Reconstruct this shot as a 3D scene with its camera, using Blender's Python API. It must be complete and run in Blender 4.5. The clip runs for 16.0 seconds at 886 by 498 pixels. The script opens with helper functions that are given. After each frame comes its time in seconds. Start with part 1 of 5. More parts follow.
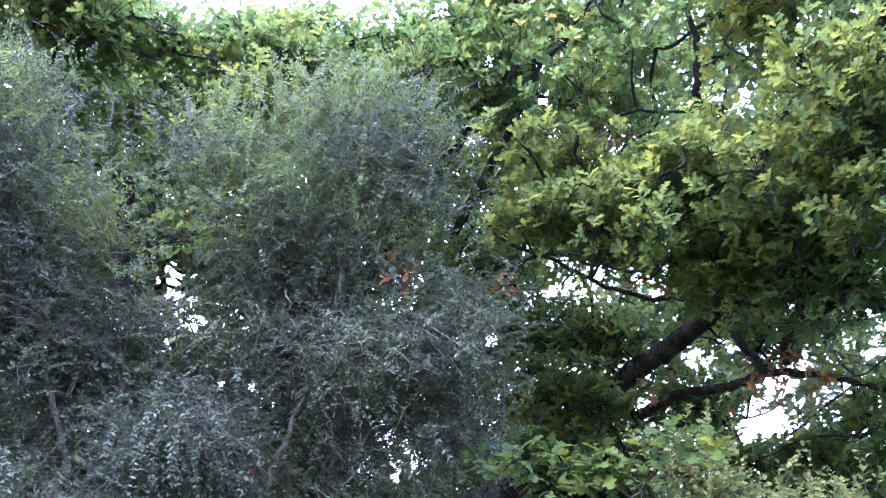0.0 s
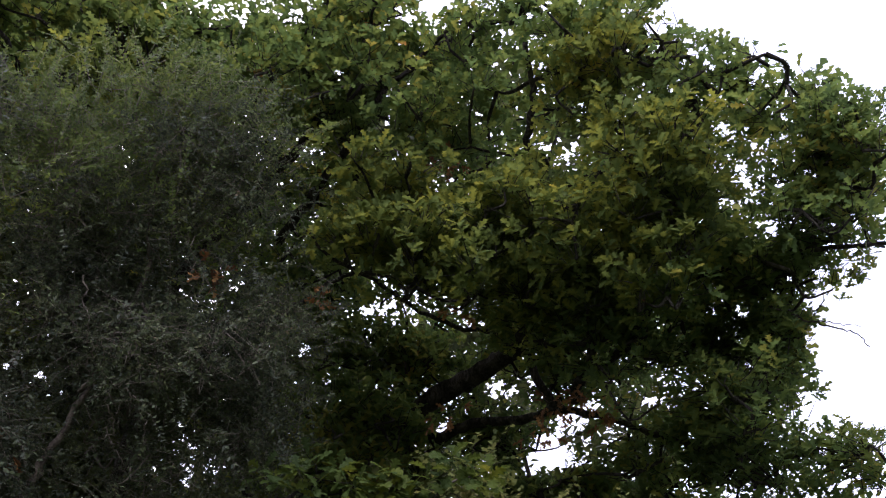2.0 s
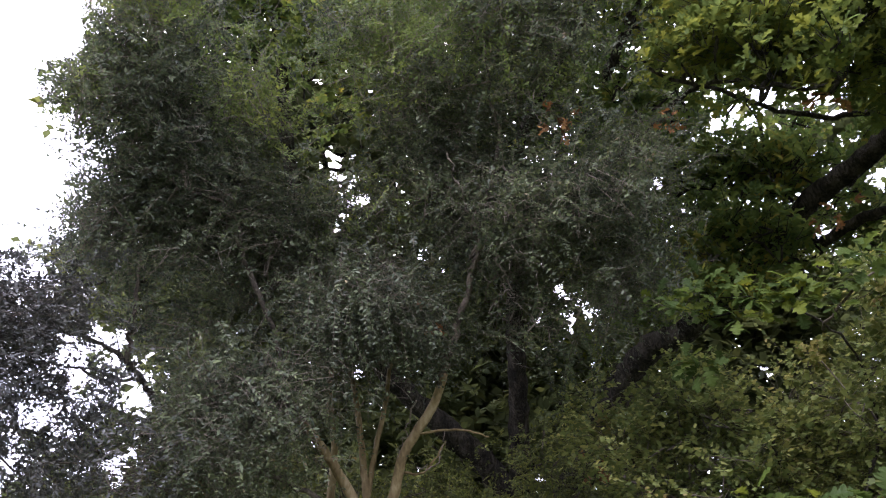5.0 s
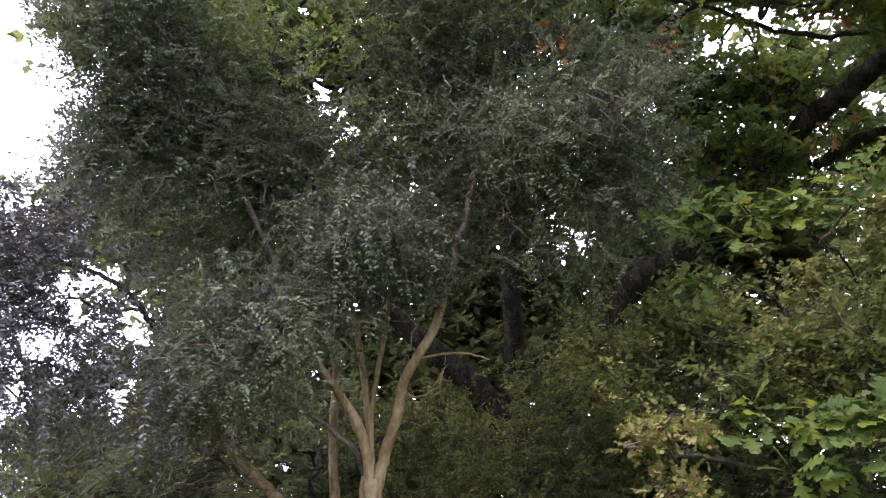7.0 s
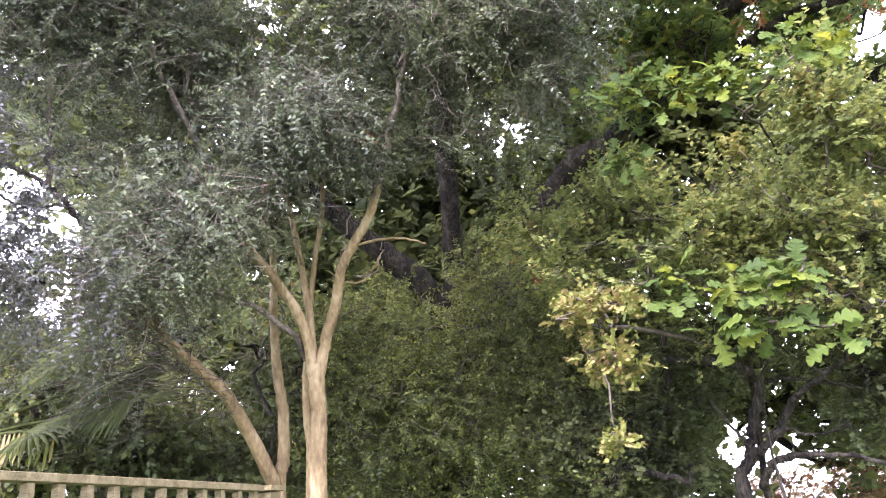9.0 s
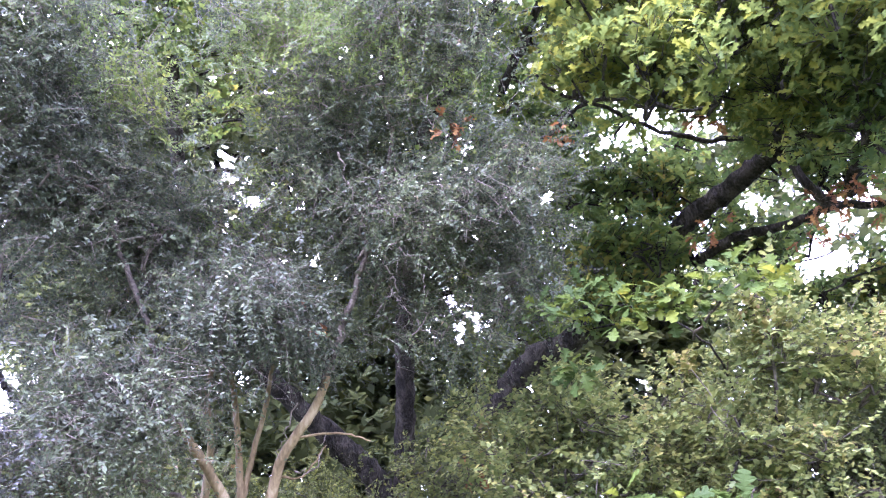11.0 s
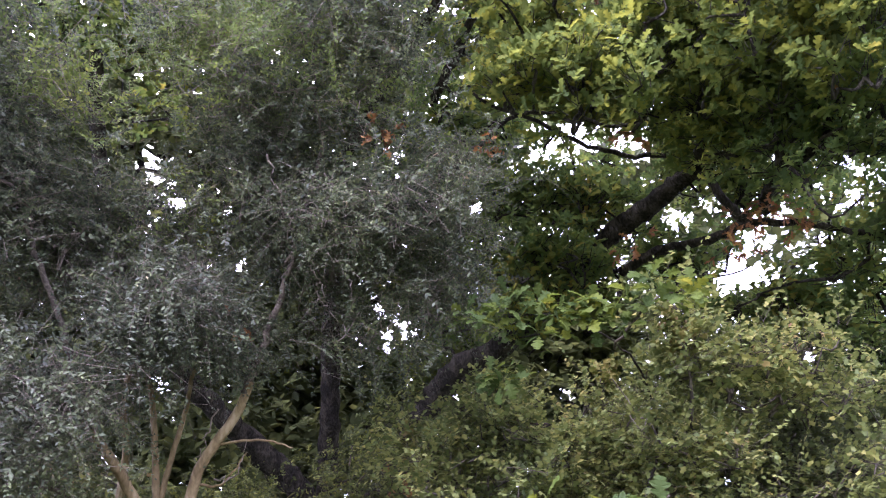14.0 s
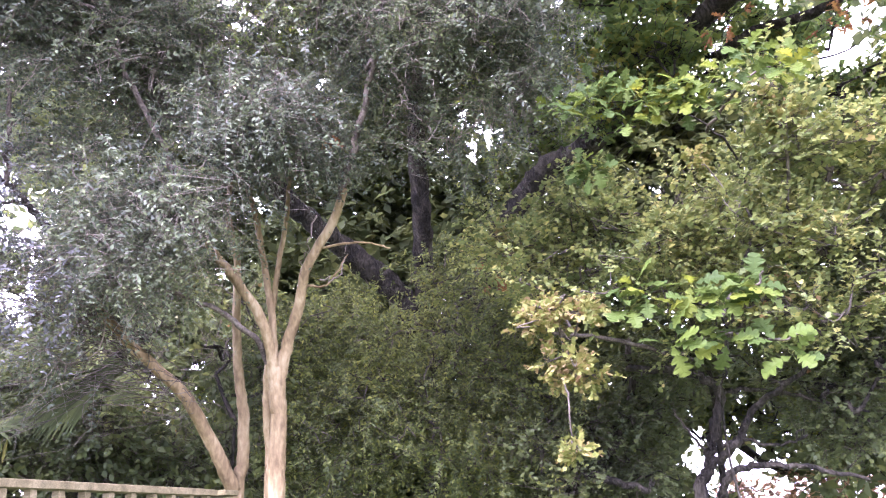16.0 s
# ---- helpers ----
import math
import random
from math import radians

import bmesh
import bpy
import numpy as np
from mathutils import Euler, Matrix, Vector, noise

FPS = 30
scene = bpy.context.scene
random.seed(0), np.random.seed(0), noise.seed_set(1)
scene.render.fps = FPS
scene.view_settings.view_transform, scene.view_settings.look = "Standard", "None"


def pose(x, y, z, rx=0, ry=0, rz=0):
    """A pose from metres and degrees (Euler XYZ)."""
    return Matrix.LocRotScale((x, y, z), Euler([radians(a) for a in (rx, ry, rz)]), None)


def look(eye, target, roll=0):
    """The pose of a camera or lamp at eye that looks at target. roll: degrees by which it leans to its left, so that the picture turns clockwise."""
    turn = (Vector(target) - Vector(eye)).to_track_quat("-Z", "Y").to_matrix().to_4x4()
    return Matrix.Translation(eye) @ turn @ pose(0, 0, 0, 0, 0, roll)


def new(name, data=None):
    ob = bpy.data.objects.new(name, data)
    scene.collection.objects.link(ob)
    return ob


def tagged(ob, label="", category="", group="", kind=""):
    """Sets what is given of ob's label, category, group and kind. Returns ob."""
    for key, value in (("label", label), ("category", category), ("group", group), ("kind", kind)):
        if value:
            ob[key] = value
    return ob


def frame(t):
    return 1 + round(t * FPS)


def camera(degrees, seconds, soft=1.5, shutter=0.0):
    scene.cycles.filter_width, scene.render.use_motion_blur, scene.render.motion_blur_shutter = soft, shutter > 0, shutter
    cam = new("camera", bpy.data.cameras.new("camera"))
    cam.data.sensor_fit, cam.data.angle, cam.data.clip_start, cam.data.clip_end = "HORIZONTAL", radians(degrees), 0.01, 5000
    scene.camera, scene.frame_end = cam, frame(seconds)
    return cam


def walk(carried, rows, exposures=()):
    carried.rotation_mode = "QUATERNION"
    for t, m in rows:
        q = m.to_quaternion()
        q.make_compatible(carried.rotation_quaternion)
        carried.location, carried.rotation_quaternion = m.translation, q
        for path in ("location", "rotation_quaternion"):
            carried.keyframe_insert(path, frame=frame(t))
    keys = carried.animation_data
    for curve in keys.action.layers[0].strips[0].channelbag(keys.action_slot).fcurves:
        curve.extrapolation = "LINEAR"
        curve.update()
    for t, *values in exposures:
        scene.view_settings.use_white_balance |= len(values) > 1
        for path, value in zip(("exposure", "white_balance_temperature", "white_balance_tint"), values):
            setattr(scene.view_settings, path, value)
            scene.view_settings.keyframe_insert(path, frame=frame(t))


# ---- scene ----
cam = camera(58.59, 16.0, 1.15)

PATH = [
    (0, pose(0.032, -0.037, 1.640, 131.00, 0.75, 0.66)),
    (0.5, pose(0.033, -0.058, 1.651, 134.44, 0.06, -0.94)),
    (1, pose(0.046, -0.076, 1.648, 134.60, -0.87, -3.38)),
    (1.5, pose(0.093, -0.073, 1.638, 133.02, 2.05, -10.14)),
    (2, pose(0.132, -0.099, 1.611, 131.66, 2.71, -13.20)),
    (2.5, pose(0.135, -0.086, 1.609, 130.91, 3.70, -13.09)),
    (3, pose(0.121, -0.066, 1.616, 130.59, 5.06, -10.00)),
    (3.5, pose(0.066, -0.045, 1.627, 130.50, 2.00, 0.93)),
    (4, pose(0.001, -0.036, 1.615, 127.12, -0.77, 11.11)),
    (4.5, pose(-0.032, -0.017, 1.599, 122.49, -0.88, 13.27)),
    (4.7, pose(-0.033, -0.015, 1.592, 121.96, -0.47, 13.25)),
    (6.8, pose(-0.123, 0.015, 1.532, 117.41, 0.69, 13.59)),
    (7, pose(-0.115, 0.022, 1.520, 117.03, 1.14, 12.98)),
    (7.5, pose(-0.110, 0.034, 1.483, 114.01, 2.62, 10.12)),
    (8, pose(-0.103, 0.056, 1.421, 112.14, 3.35, 10.05)),
    (8.2, pose(-0.096, 0.064, 1.403, 111.67, 3.71, 10.17)),
    (10.3, pose(-0.055, 0.065, 1.434, 109.11, 5.14, 9.75)),
    (10.5, pose(-0.038, 0.055, 1.478, 113.26, 4.16, 9.25)),
    (11, pose(0.005, 0.039, 1.538, 122.28, 1.89, 6.02)),
    (11.5, pose(0.009, 0.019, 1.564, 127.44, 2.39, 0.95)),
    (12, pose(0.002, 0.002, 1.582, 130.80, 1.59, -0.39)),
    (12.5, pose(0.008, -0.001, 1.597, 133.95, 0.92, -1.25)),
    (13, pose(0.012, 0.004, 1.584, 133.35, 1.26, -1.37)),
    (13.5, pose(0.008, 0.015, 1.555, 128.69, 2.06, -0.56)),
    (14, pose(0.013, 0.039, 1.521, 122.75, 3.49, 1.03)),
    (14.5, pose(0.027, 0.059, 1.499, 117.99, 3.09, 4.61)),
    (15, pose(0.015, 0.055, 1.479, 114.58, 3.69, 5.77)),
    (15.5, pose(0.000, 0.060, 1.454, 112.00, 4.09, 5.93)),
    (16, pose(-0.008, 0.073, 1.422, 110.09, 4.01, 8.08)),
]
EXPOSURES = [(0, 2.7, 4600, 36), (0.5, 1.2, 5250, 28), (1, 0.07, 5450, 27), (1.5, 0.3, 5650, 26), (2.5, 0.53, 5750, 26), (3, 1.08, 5750, 26), (3.5, 2.0, 5500, 30),
             (4.5, 1.52, 5850, 25), (7, 1.92, 5850, 29), (7.5, 2.63, 5850, 30), (8, 3.0, 5850, 30), (10.5, 3.47, 5350, 38), (11, 3.5, 5050, 45), (11.5, 3.62, 4900, 52),
             (12, 3.27, 5000, 54), (12.5, 2.06, 5150, 48), (13, 1.25, 5300, 46), (13.5, 1.47, 5450, 39), (14, 2.45, 5450, 41), (14.5, 3.2, 5350, 45),
             (15, 3.53, 5400, 46), (16, 3.58, 5450, 45)]
walk(cam, PATH, EXPOSURES)

# ---- sky and sun: a bright overcast afternoon, brightest high ahead ----
world = bpy.data.worlds.new("overcast_sky")
scene.world = world
world.use_nodes = True
wn, wl = world.node_tree.nodes, world.node_tree.links
wn.clear()
sky = wn.new("ShaderNodeTexSky")
sky.sky_type = "NISHITA"
sky.sun_disc = False
sky.sun_elevation, sky.sun_rotation = radians(52), radians(-25)
sky.dust_density, sky.air_density = 4.0, 1.0
blue = wn.new("ShaderNodeBackground")
blue.inputs["Strength"].default_value = 0.05
wl.new(sky.outputs[0], blue.inputs["Color"])
wtc = wn.new("ShaderNodeTexCoord")
wno = wn.new("ShaderNodeTexNoise")
wno.inputs["Scale"].default_value = 1.6
wno.inputs["Detail"].default_value = 5
wl.new(wtc.outputs["Generated"], wno.inputs["Vector"])
wra = wn.new("ShaderNodeValToRGB")
wra.color_ramp.elements[0].position, wra.color_ramp.elements[0].color = 0.3, (0.74, 0.75, 0.85, 1)
wra.color_ramp.elements[1].position, wra.color_ramp.elements[1].color = 0.7, (0.97, 0.965, 1.0, 1)
wl.new(wno.outputs["Fac"], wra.inputs["Fac"])
cloud = wn.new("ShaderNodeBackground")
cloud.inputs["Strength"].default_value = 0.8
wl.new(wra.outputs["Color"], cloud.inputs["Color"])
# an overcast sky is brightest overhead
wsep = wn.new("ShaderNodeSeparateXYZ")
wl.new(wtc.outputs["Generated"], wsep.inputs[0])
wmap = wn.new("ShaderNodeMapRange")
wmap.inputs[1].default_value, wmap.inputs[2].default_value = 0.0, 1.0
wmap.inputs[3].default_value, wmap.inputs[4].default_value = 1.15, 1.6
wl.new(wsep.outputs["Z"], wmap.inputs[0])
wl.new(wmap.outputs[0], cloud.inputs["Strength"])
wadd = wn.new("ShaderNodeAddShader")
wl.new(blue.outputs[0], wadd.inputs[0])
wl.new(cloud.outputs[0], wadd.inputs[1])
wout = wn.new("ShaderNodeOutputWorld")
wl.new(wadd.outputs[0], wout.inputs["Surface"])

sun_data = bpy.data.lights.new("sun", "SUN")
sun_data.energy, sun_data.angle, sun_data.color = 1.7, radians(14), (1.0, 0.96, 0.88)
sun = new("sun", sun_data)
sun.matrix_world = look((-3.5, -7.5, 13.5), (0, 4, 2))


# ---- materials ----
def material(name):
    m = bpy.data.materials.new(name)
    m.use_nodes = True
    m.node_tree.nodes.clear()
    return m, m.node_tree.nodes, m.node_tree.links


def ramp(nodes, stops):
    r = nodes.new("ShaderNodeValToRGB")
    els = r.color_ramp.elements
    while len(els) < len(stops):
        els.new(0.5)
    for e, (p, c) in zip(els, stops):
        e.position, e.color = p, (*c, 1)
    return r


def leaf_material(name, stops, glow, gloss=0.4, shine=0.4, patch=0.7, single=False):
    """Leaf blades: a colour for each leaf, drifting from spray to spray; light shines through them."""
    m, n, k = material(name)
    geo = n.new("ShaderNodeNewGeometry")
    noi = n.new("ShaderNodeTexNoise")
    noi.inputs["Scale"].default_value = 1.7
    noi.inputs["Detail"].default_value = 3
    k.new(geo.outputs["Position"], noi.inputs["Vector"])
    mr = n.new("ShaderNodeMapRange")
    mr.inputs[1].default_value, mr.inputs[2].default_value = 0.3, 0.7
    k.new(noi.outputs["Fac"], mr.inputs[0])
    mix = n.new("ShaderNodeMix")
    mix.inputs[0].default_value = patch
    own = n.new("ShaderNodeObjectInfo") if single else geo
    k.new(own.outputs["Random" if single else "Random Per Island"], mix.inputs[2])
    k.new(mr.outputs[0], mix.inputs[3])
    mix.inputs[0].default_value = 1 - patch
    rp = ramp(n, stops)
    k.new(mix.outputs[0], rp.inputs["Fac"])
    fine = n.new("ShaderNodeTexNoise")
    fine.inputs["Scale"].default_value = 90
    fine.inputs["Detail"].default_value = 2
    k.new(geo.outputs["Position"], fine.inputs["Vector"])
    bump = n.new("ShaderNodeBump")
    bump.inputs["Strength"].default_value, bump.inputs["Distance"].default_value = 0.35, 0.004
    k.new(fine.outputs["Fac"], bump.inputs["Height"])
    p = n.new("ShaderNodeBsdfPrincipled")
    p.inputs["Roughness"].default_value = gloss
    p.inputs["Specular IOR Level"].default_value = shine
    k.new(rp.outputs["Color"], p.inputs["Base Color"])
    k.new(bump.outputs[0], p.inputs["Normal"])
    hsv = n.new("ShaderNodeHueSaturation")
    hsv.inputs["Hue"].default_value = 0.485
    hsv.inputs["Saturation"].default_value = 1.05
    hsv.inputs["Value"].default_value = 1.65
    k.new(rp.outputs["Color"], hsv.inputs["Color"])
    tr = n.new("ShaderNodeBsdfTranslucent")
    k.new(hsv.outputs[0], tr.inputs["Color"])
    ms = n.new("ShaderNodeMixShader")
    ms.inputs[0].default_value = glow
    k.new(p.outputs[0], ms.inputs[1])
    k.new(tr.outputs[0], ms.inputs[2])
    out = n.new("ShaderNodeOutputMaterial")
    k.new(ms.outputs[0], out.inputs["Surface"])
    return m


def rough_material(name, stops, scale, rough=0.85, bump_by=0.6, deep=0.01, stretch=(1, 1, 1), fine=6.0):
    """Bark, wood and earth: large patches under a finer grain, with relief."""
    m, n, k = material(name)
    tc = n.new("ShaderNodeTexCoord")
    mp = n.new("ShaderNodeMapping")
    mp.inputs["Scale"].default_value = stretch
    k.new(tc.outputs["Object"], mp.inputs["Vector"])
    big = n.new("ShaderNodeTexNoise")
    big.inputs["Scale"].default_value = scale
    big.inputs["Detail"].default_value = 4
    small = n.new("ShaderNodeTexNoise")
    small.inputs["Scale"].default_value = scale * fine
    small.inputs["Detail"].default_value = 6
    for t in (big, small):
        k.new(mp.outputs[0], t.inputs["Vector"])
    mix = n.new("ShaderNodeMix")
    mix.inputs[0].default_value = 0.45
    k.new(big.outputs["Fac"], mix.inputs[2])
    k.new(small.outputs["Fac"], mix.inputs[3])
    rp = ramp(n, stops)
    k.new(mix.outputs[0], rp.inputs["Fac"])
    bump = n.new("ShaderNodeBump")
    bump.inputs["Strength"].default_value, bump.inputs["Distance"].default_value = bump_by, deep
    k.new(small.outputs["Fac"], bump.inputs["Height"])
    p = n.new("ShaderNodeBsdfPrincipled")
    p.inputs["Roughness"].default_value = rough
    p.inputs["Specular IOR Level"].default_value = 0.15
    k.new(rp.outputs["Color"], p.inputs["Base Color"])
    k.new(bump.outputs[0], p.inputs["Normal"])
    out = n.new("ShaderNodeOutputMaterial")
    k.new(p.outputs[0], out.inputs["Surface"])
    return m


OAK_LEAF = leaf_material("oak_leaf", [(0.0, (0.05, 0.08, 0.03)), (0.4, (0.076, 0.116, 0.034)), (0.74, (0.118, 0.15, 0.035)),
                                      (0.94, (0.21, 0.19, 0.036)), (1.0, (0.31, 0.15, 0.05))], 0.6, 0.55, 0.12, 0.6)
# lit copy of the oak leaf: sunlight put into a lighter, yellower colour
LIT_OAK_LEAF = leaf_material("lit_oak_leaf", [(0.0, (0.05, 0.075, 0.028)), (0.45, (0.10, 0.132, 0.034)), (0.85, (0.185, 0.195, 0.034)),
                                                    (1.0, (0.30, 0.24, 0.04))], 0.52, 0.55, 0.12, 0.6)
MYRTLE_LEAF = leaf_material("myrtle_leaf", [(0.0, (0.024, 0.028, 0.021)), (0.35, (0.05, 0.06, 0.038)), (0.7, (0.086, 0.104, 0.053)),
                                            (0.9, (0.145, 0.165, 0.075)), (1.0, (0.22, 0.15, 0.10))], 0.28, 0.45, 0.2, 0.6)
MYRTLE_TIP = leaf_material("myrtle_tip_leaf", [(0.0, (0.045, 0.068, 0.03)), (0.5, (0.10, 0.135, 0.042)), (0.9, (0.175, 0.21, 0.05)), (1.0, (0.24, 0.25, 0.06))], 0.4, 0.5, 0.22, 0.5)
SAPLING_LEAF = leaf_material("sapling_leaf", [(0.0, (0.032, 0.052, 0.016)), (0.35, (0.054, 0.082, 0.02)), (0.65, (0.082, 0.112, 0.022)),
                                              (0.85, (0.135, 0.155, 0.022)), (1.0, (0.21, 0.19, 0.03))], 0.45, 0.55, 0.12, 0.7, True)
DEAD_LEAF = leaf_material("dead_leaf", [(0.0, (0.10, 0.05, 0.025)), (0.5, (0.20, 0.10, 0.035)), (1.0, (0.36, 0.20, 0.06))], 0.3, 0.6, 0.25, 0.6)
MAPLE_LEAF = leaf_material("maple_leaf", [(0.0, (0.08, 0.105, 0.04)), (0.4, (0.128, 0.155, 0.05)), (0.75, (0.20, 0.22, 0.07)),
                                          (0.91, (0.33, 0.31, 0.10)), (0.97, (0.34, 0.23, 0.12)), (1.0, (0.30, 0.13, 0.09))], 0.45, 0.55, 0.22, 0.72)
STRAW_LEAF = leaf_material("straw_maple_leaf", [(0.0, (0.08, 0.10, 0.03)), (0.45, (0.145, 0.155, 0.04)), (0.75, (0.225, 0.20, 0.07)), (0.92, (0.24, 0.175, 0.09)), (1.0, (0.20, 0.12, 0.07))], 0.36, 0.6, 0.12, 0.7)
HEDGE_LEAF = leaf_material("hedge_leaf", [(0.0, (0.044, 0.058, 0.025)), (0.45, (0.09, 0.108, 0.037)), (0.85, (0.165, 0.18, 0.046)),
                                          (1.0, (0.24, 0.24, 0.06))], 0.5, 0.5, 0.18, 0.75)
SHADE_LEAF = leaf_material("shade_leaf", [(0.0, (0.04, 0.053, 0.025)), (0.6, (0.078, 0.094, 0.035)), (0.95, (0.14, 0.15, 0.044)),
                                          (1.0, (0.25, 0.12, 0.06))], 0.45, 0.5, 0.2, 0.5)
RUSSET_LEAF = leaf_material("russet_leaf", [(0.0, (0.17, 0.10, 0.055)), (0.5, (0.28, 0.18, 0.095)), (0.8, (0.36, 0.28, 0.14)),
                                            (1.0, (0.30, 0.30, 0.12))], 0.35, 0.5, 0.2, 0.5)
PURPLE_LEAF = leaf_material("purple_leaf", [(0.0, (0.026, 0.027, 0.026)), (0.6, (0.05, 0.05, 0.045)), (1.0, (0.085, 0.08, 0.065))], 0.12, 0.4, 0.4, 0.5)
PALM_LEAF = leaf_material("palm_leaf", [(0.0, (0.026, 0.034, 0.014)), (0.6, (0.05, 0.06, 0.022)), (1.0, (0.095, 0.10, 0.03))], 0.3, 0.7, 0.04, 0.6)
OAK_BARK = rough_material("oak_bark", [(0.40, (0.012, 0.010, 0.008)), (0.5, (0.03, 0.025, 0.019)), (0.60, (0.064, 0.054, 0.04))], 11, 0.9, 1.0, 0.03, (1, 1, 0.35))
TWIG_BARK = rough_material("twig_bark", [(0.4, (0.03, 0.024, 0.019)), (0.5, (0.07, 0.056, 0.044)), (0.62, (0.13, 0.11, 0.085))], 14, 0.85, 0.4, 0.004)
PALE_TWIG = rough_material("pale_twig", [(0.3, (0.085, 0.068, 0.055)), (0.6, (0.18, 0.148, 0.12)), (0.8, (0.27, 0.235, 0.20))], 14, 0.8, 0.4, 0.004)
MYRTLE_BARK = rough_material("myrtle_bark", [(0.36, (0.082, 0.056, 0.026)), (0.46, (0.135, 0.096, 0.046)), (0.54, (0.18, 0.132, 0.066)), (0.64, (0.25, 0.195, 0.11))], 9, 0.7, 0.6, 0.008, (1, 1, 0.35), 6)
FENCE_WOOD = rough_material("weathered_wood", [(0.36, (0.056, 0.045, 0.02)), (0.5, (0.10, 0.082, 0.04)), (0.64, (0.15, 0.122, 0.066))], 5, 0.85, 0.5, 0.004, (0.6, 6, 6), 8)
GROUND = rough_material("garden_ground", [(0.3, (0.03, 0.045, 0.015)), (0.55, (0.06, 0.08, 0.025)), (0.75, (0.10, 0.085, 0.05))], 1.2, 0.95, 0.8, 0.05, (1, 1, 1), 12)

# ---- helpers of this scene ----
STAND = Vector((0, 0, 1.55))
rng = np.random.default_rng(11)


def spot(bearing, elevation, distance):
    """A place by bearing (to the right of straight ahead), elevation and distance from where one stands in the garden."""
    b, e = radians(bearing), radians(elevation)
    return STAND + distance * Vector((math.sin(b) * math.cos(e), math.cos(b) * math.cos(e), math.sin(e)))


def mesh_object(name, verts, faces, mat, parent=None, label="", smooth=False):
    """A mesh from arrays of corners and of faces that all have the same number of corners."""
    verts, faces = np.asarray(verts, np.float32), np.asarray(faces, np.int32)
    me = bpy.data.meshes.new(name)
    me.vertices.add(len(verts))
    me.vertices.foreach_set("co", verts.ravel())
    me.loops.add(faces.size)
    me.loops.foreach_set("vertex_index", faces.ravel())
    me.polygons.add(len(faces))
    me.polygons.foreach_set("loop_start", np.arange(len(faces), dtype=np.int32) * faces.shape[1])
    if smooth:
        me.polygons.foreach_set("use_smooth", np.ones(len(faces), bool))
    me.update(calc_edges=True)
    me.materials.append(mat)
    ob = new(name, me)
    if parent is not None:
        ob.parent = parent
    if label:
        tagged(ob, label)
    return ob


def part(name, bm, mat, parent, label=""):
    me = bpy.data.meshes.new(name)
    bm.to_mesh(me)
    bm.free()
    me.materials.append(mat)
    ob = new(name, me)
    ob.parent = parent
    if label:
        tagged(ob, label)
    return ob


def smooth_line(points, steps=6):
    """A rounded line through the points (Catmull-Rom), as an array."""
    p = np.array([list(q) for q in points], float)
    p = np.vstack([2 * p[0] - p[1], p, 2 * p[-1] - p[-2]])
    out = []
    for i in range(1, len(p) - 2):
        for s in np.linspace(0, 1, steps, endpoint=False):
            a, b, c, e = p[i - 1], p[i], p[i + 1], p[i + 2]
            out.append(0.5 * (2 * b + (c - a) * s + (2 * a - 5 * b + 4 * c - e) * s * s + (3 * b - a - 3 * c + e) * s ** 3))
    out.append(p[-2])
    return np.array(out)


def tube(line, radii, sides=8, rough=0.0):
    """Corners and quads of a tapering stem along a line, with a closed tip."""
    line = np.asarray(line, float)
    n = len(line)
    way = np.gradient(line, axis=0)
    way /= np.linalg.norm(way, axis=1, keepdims=True) + 1e-9
    ref = np.array([0.31, 0.2, 0.93]) if abs(way[:, 2]).mean() < 0.8 else np.array([0.95, 0.3, 0.05])
    u = np.cross(way, ref)
    u /= np.linalg.norm(u, axis=1, keepdims=True)
    v = np.cross(way, u)
    a = np.arange(sides) * 2 * np.pi / sides
    r = np.asarray(radii, float)[:, None] * np.ones(sides)
    if rough:
        r = r * (1 + rough * rng.normal(size=(n, sides)))
    verts = line[:, None] + r[..., None] * (np.cos(a)[:, None] * u[:, None] + np.sin(a)[:, None] * v[:, None])
    i, j = np.meshgrid(np.arange(n - 1), np.arange(sides), indexing="ij")
    k = (j + 1) % sides
    faces = np.stack([i * sides + j, i * sides + k, (i + 1) * sides + k, (i + 1) * sides + j], -1).reshape(-1, 4)
    return verts.reshape(-1, 3), faces


def joined(pieces):
    """Several (corners, faces) as one."""
    vs, fs, base = [], [], 0
    for v, f in pieces:
        vs.append(v)
        fs.append(np.asarray(f) + base)
        base += len(v)
    return np.concatenate(vs), np.concatenate(fs)


def limb(name, points, r0, r1, mat, parent, sides=9, rough=0.07, label="", wobble=None):
    """One limb of a tree through a few places, tapering from r0 to r1. Returns its line for the side branches."""
    line = smooth_line(points, 7)
    wobble = wobble if wobble is not None else (0.004 if mat is MYRTLE_BARK else 0.012)
    line[1:-1] += rng.normal(size=(len(line) - 2, 3)) * wobble * 0.5
    r = np.linspace(r0, r1, len(line))
    # rounded ends
    a, b = line[0] - line[1], line[-1] - line[-2]
    ends = [line[:1] + 0.5 * r0 * unit(a), line, line[-1:] + 0.5 * r1 * unit(b)]
    v, f = tube(np.vstack(ends), np.concatenate([[0.0005], r, [0.0005]]), sides, rough)
    mesh_object(name, v, f, mat, parent, label, True)
    return line


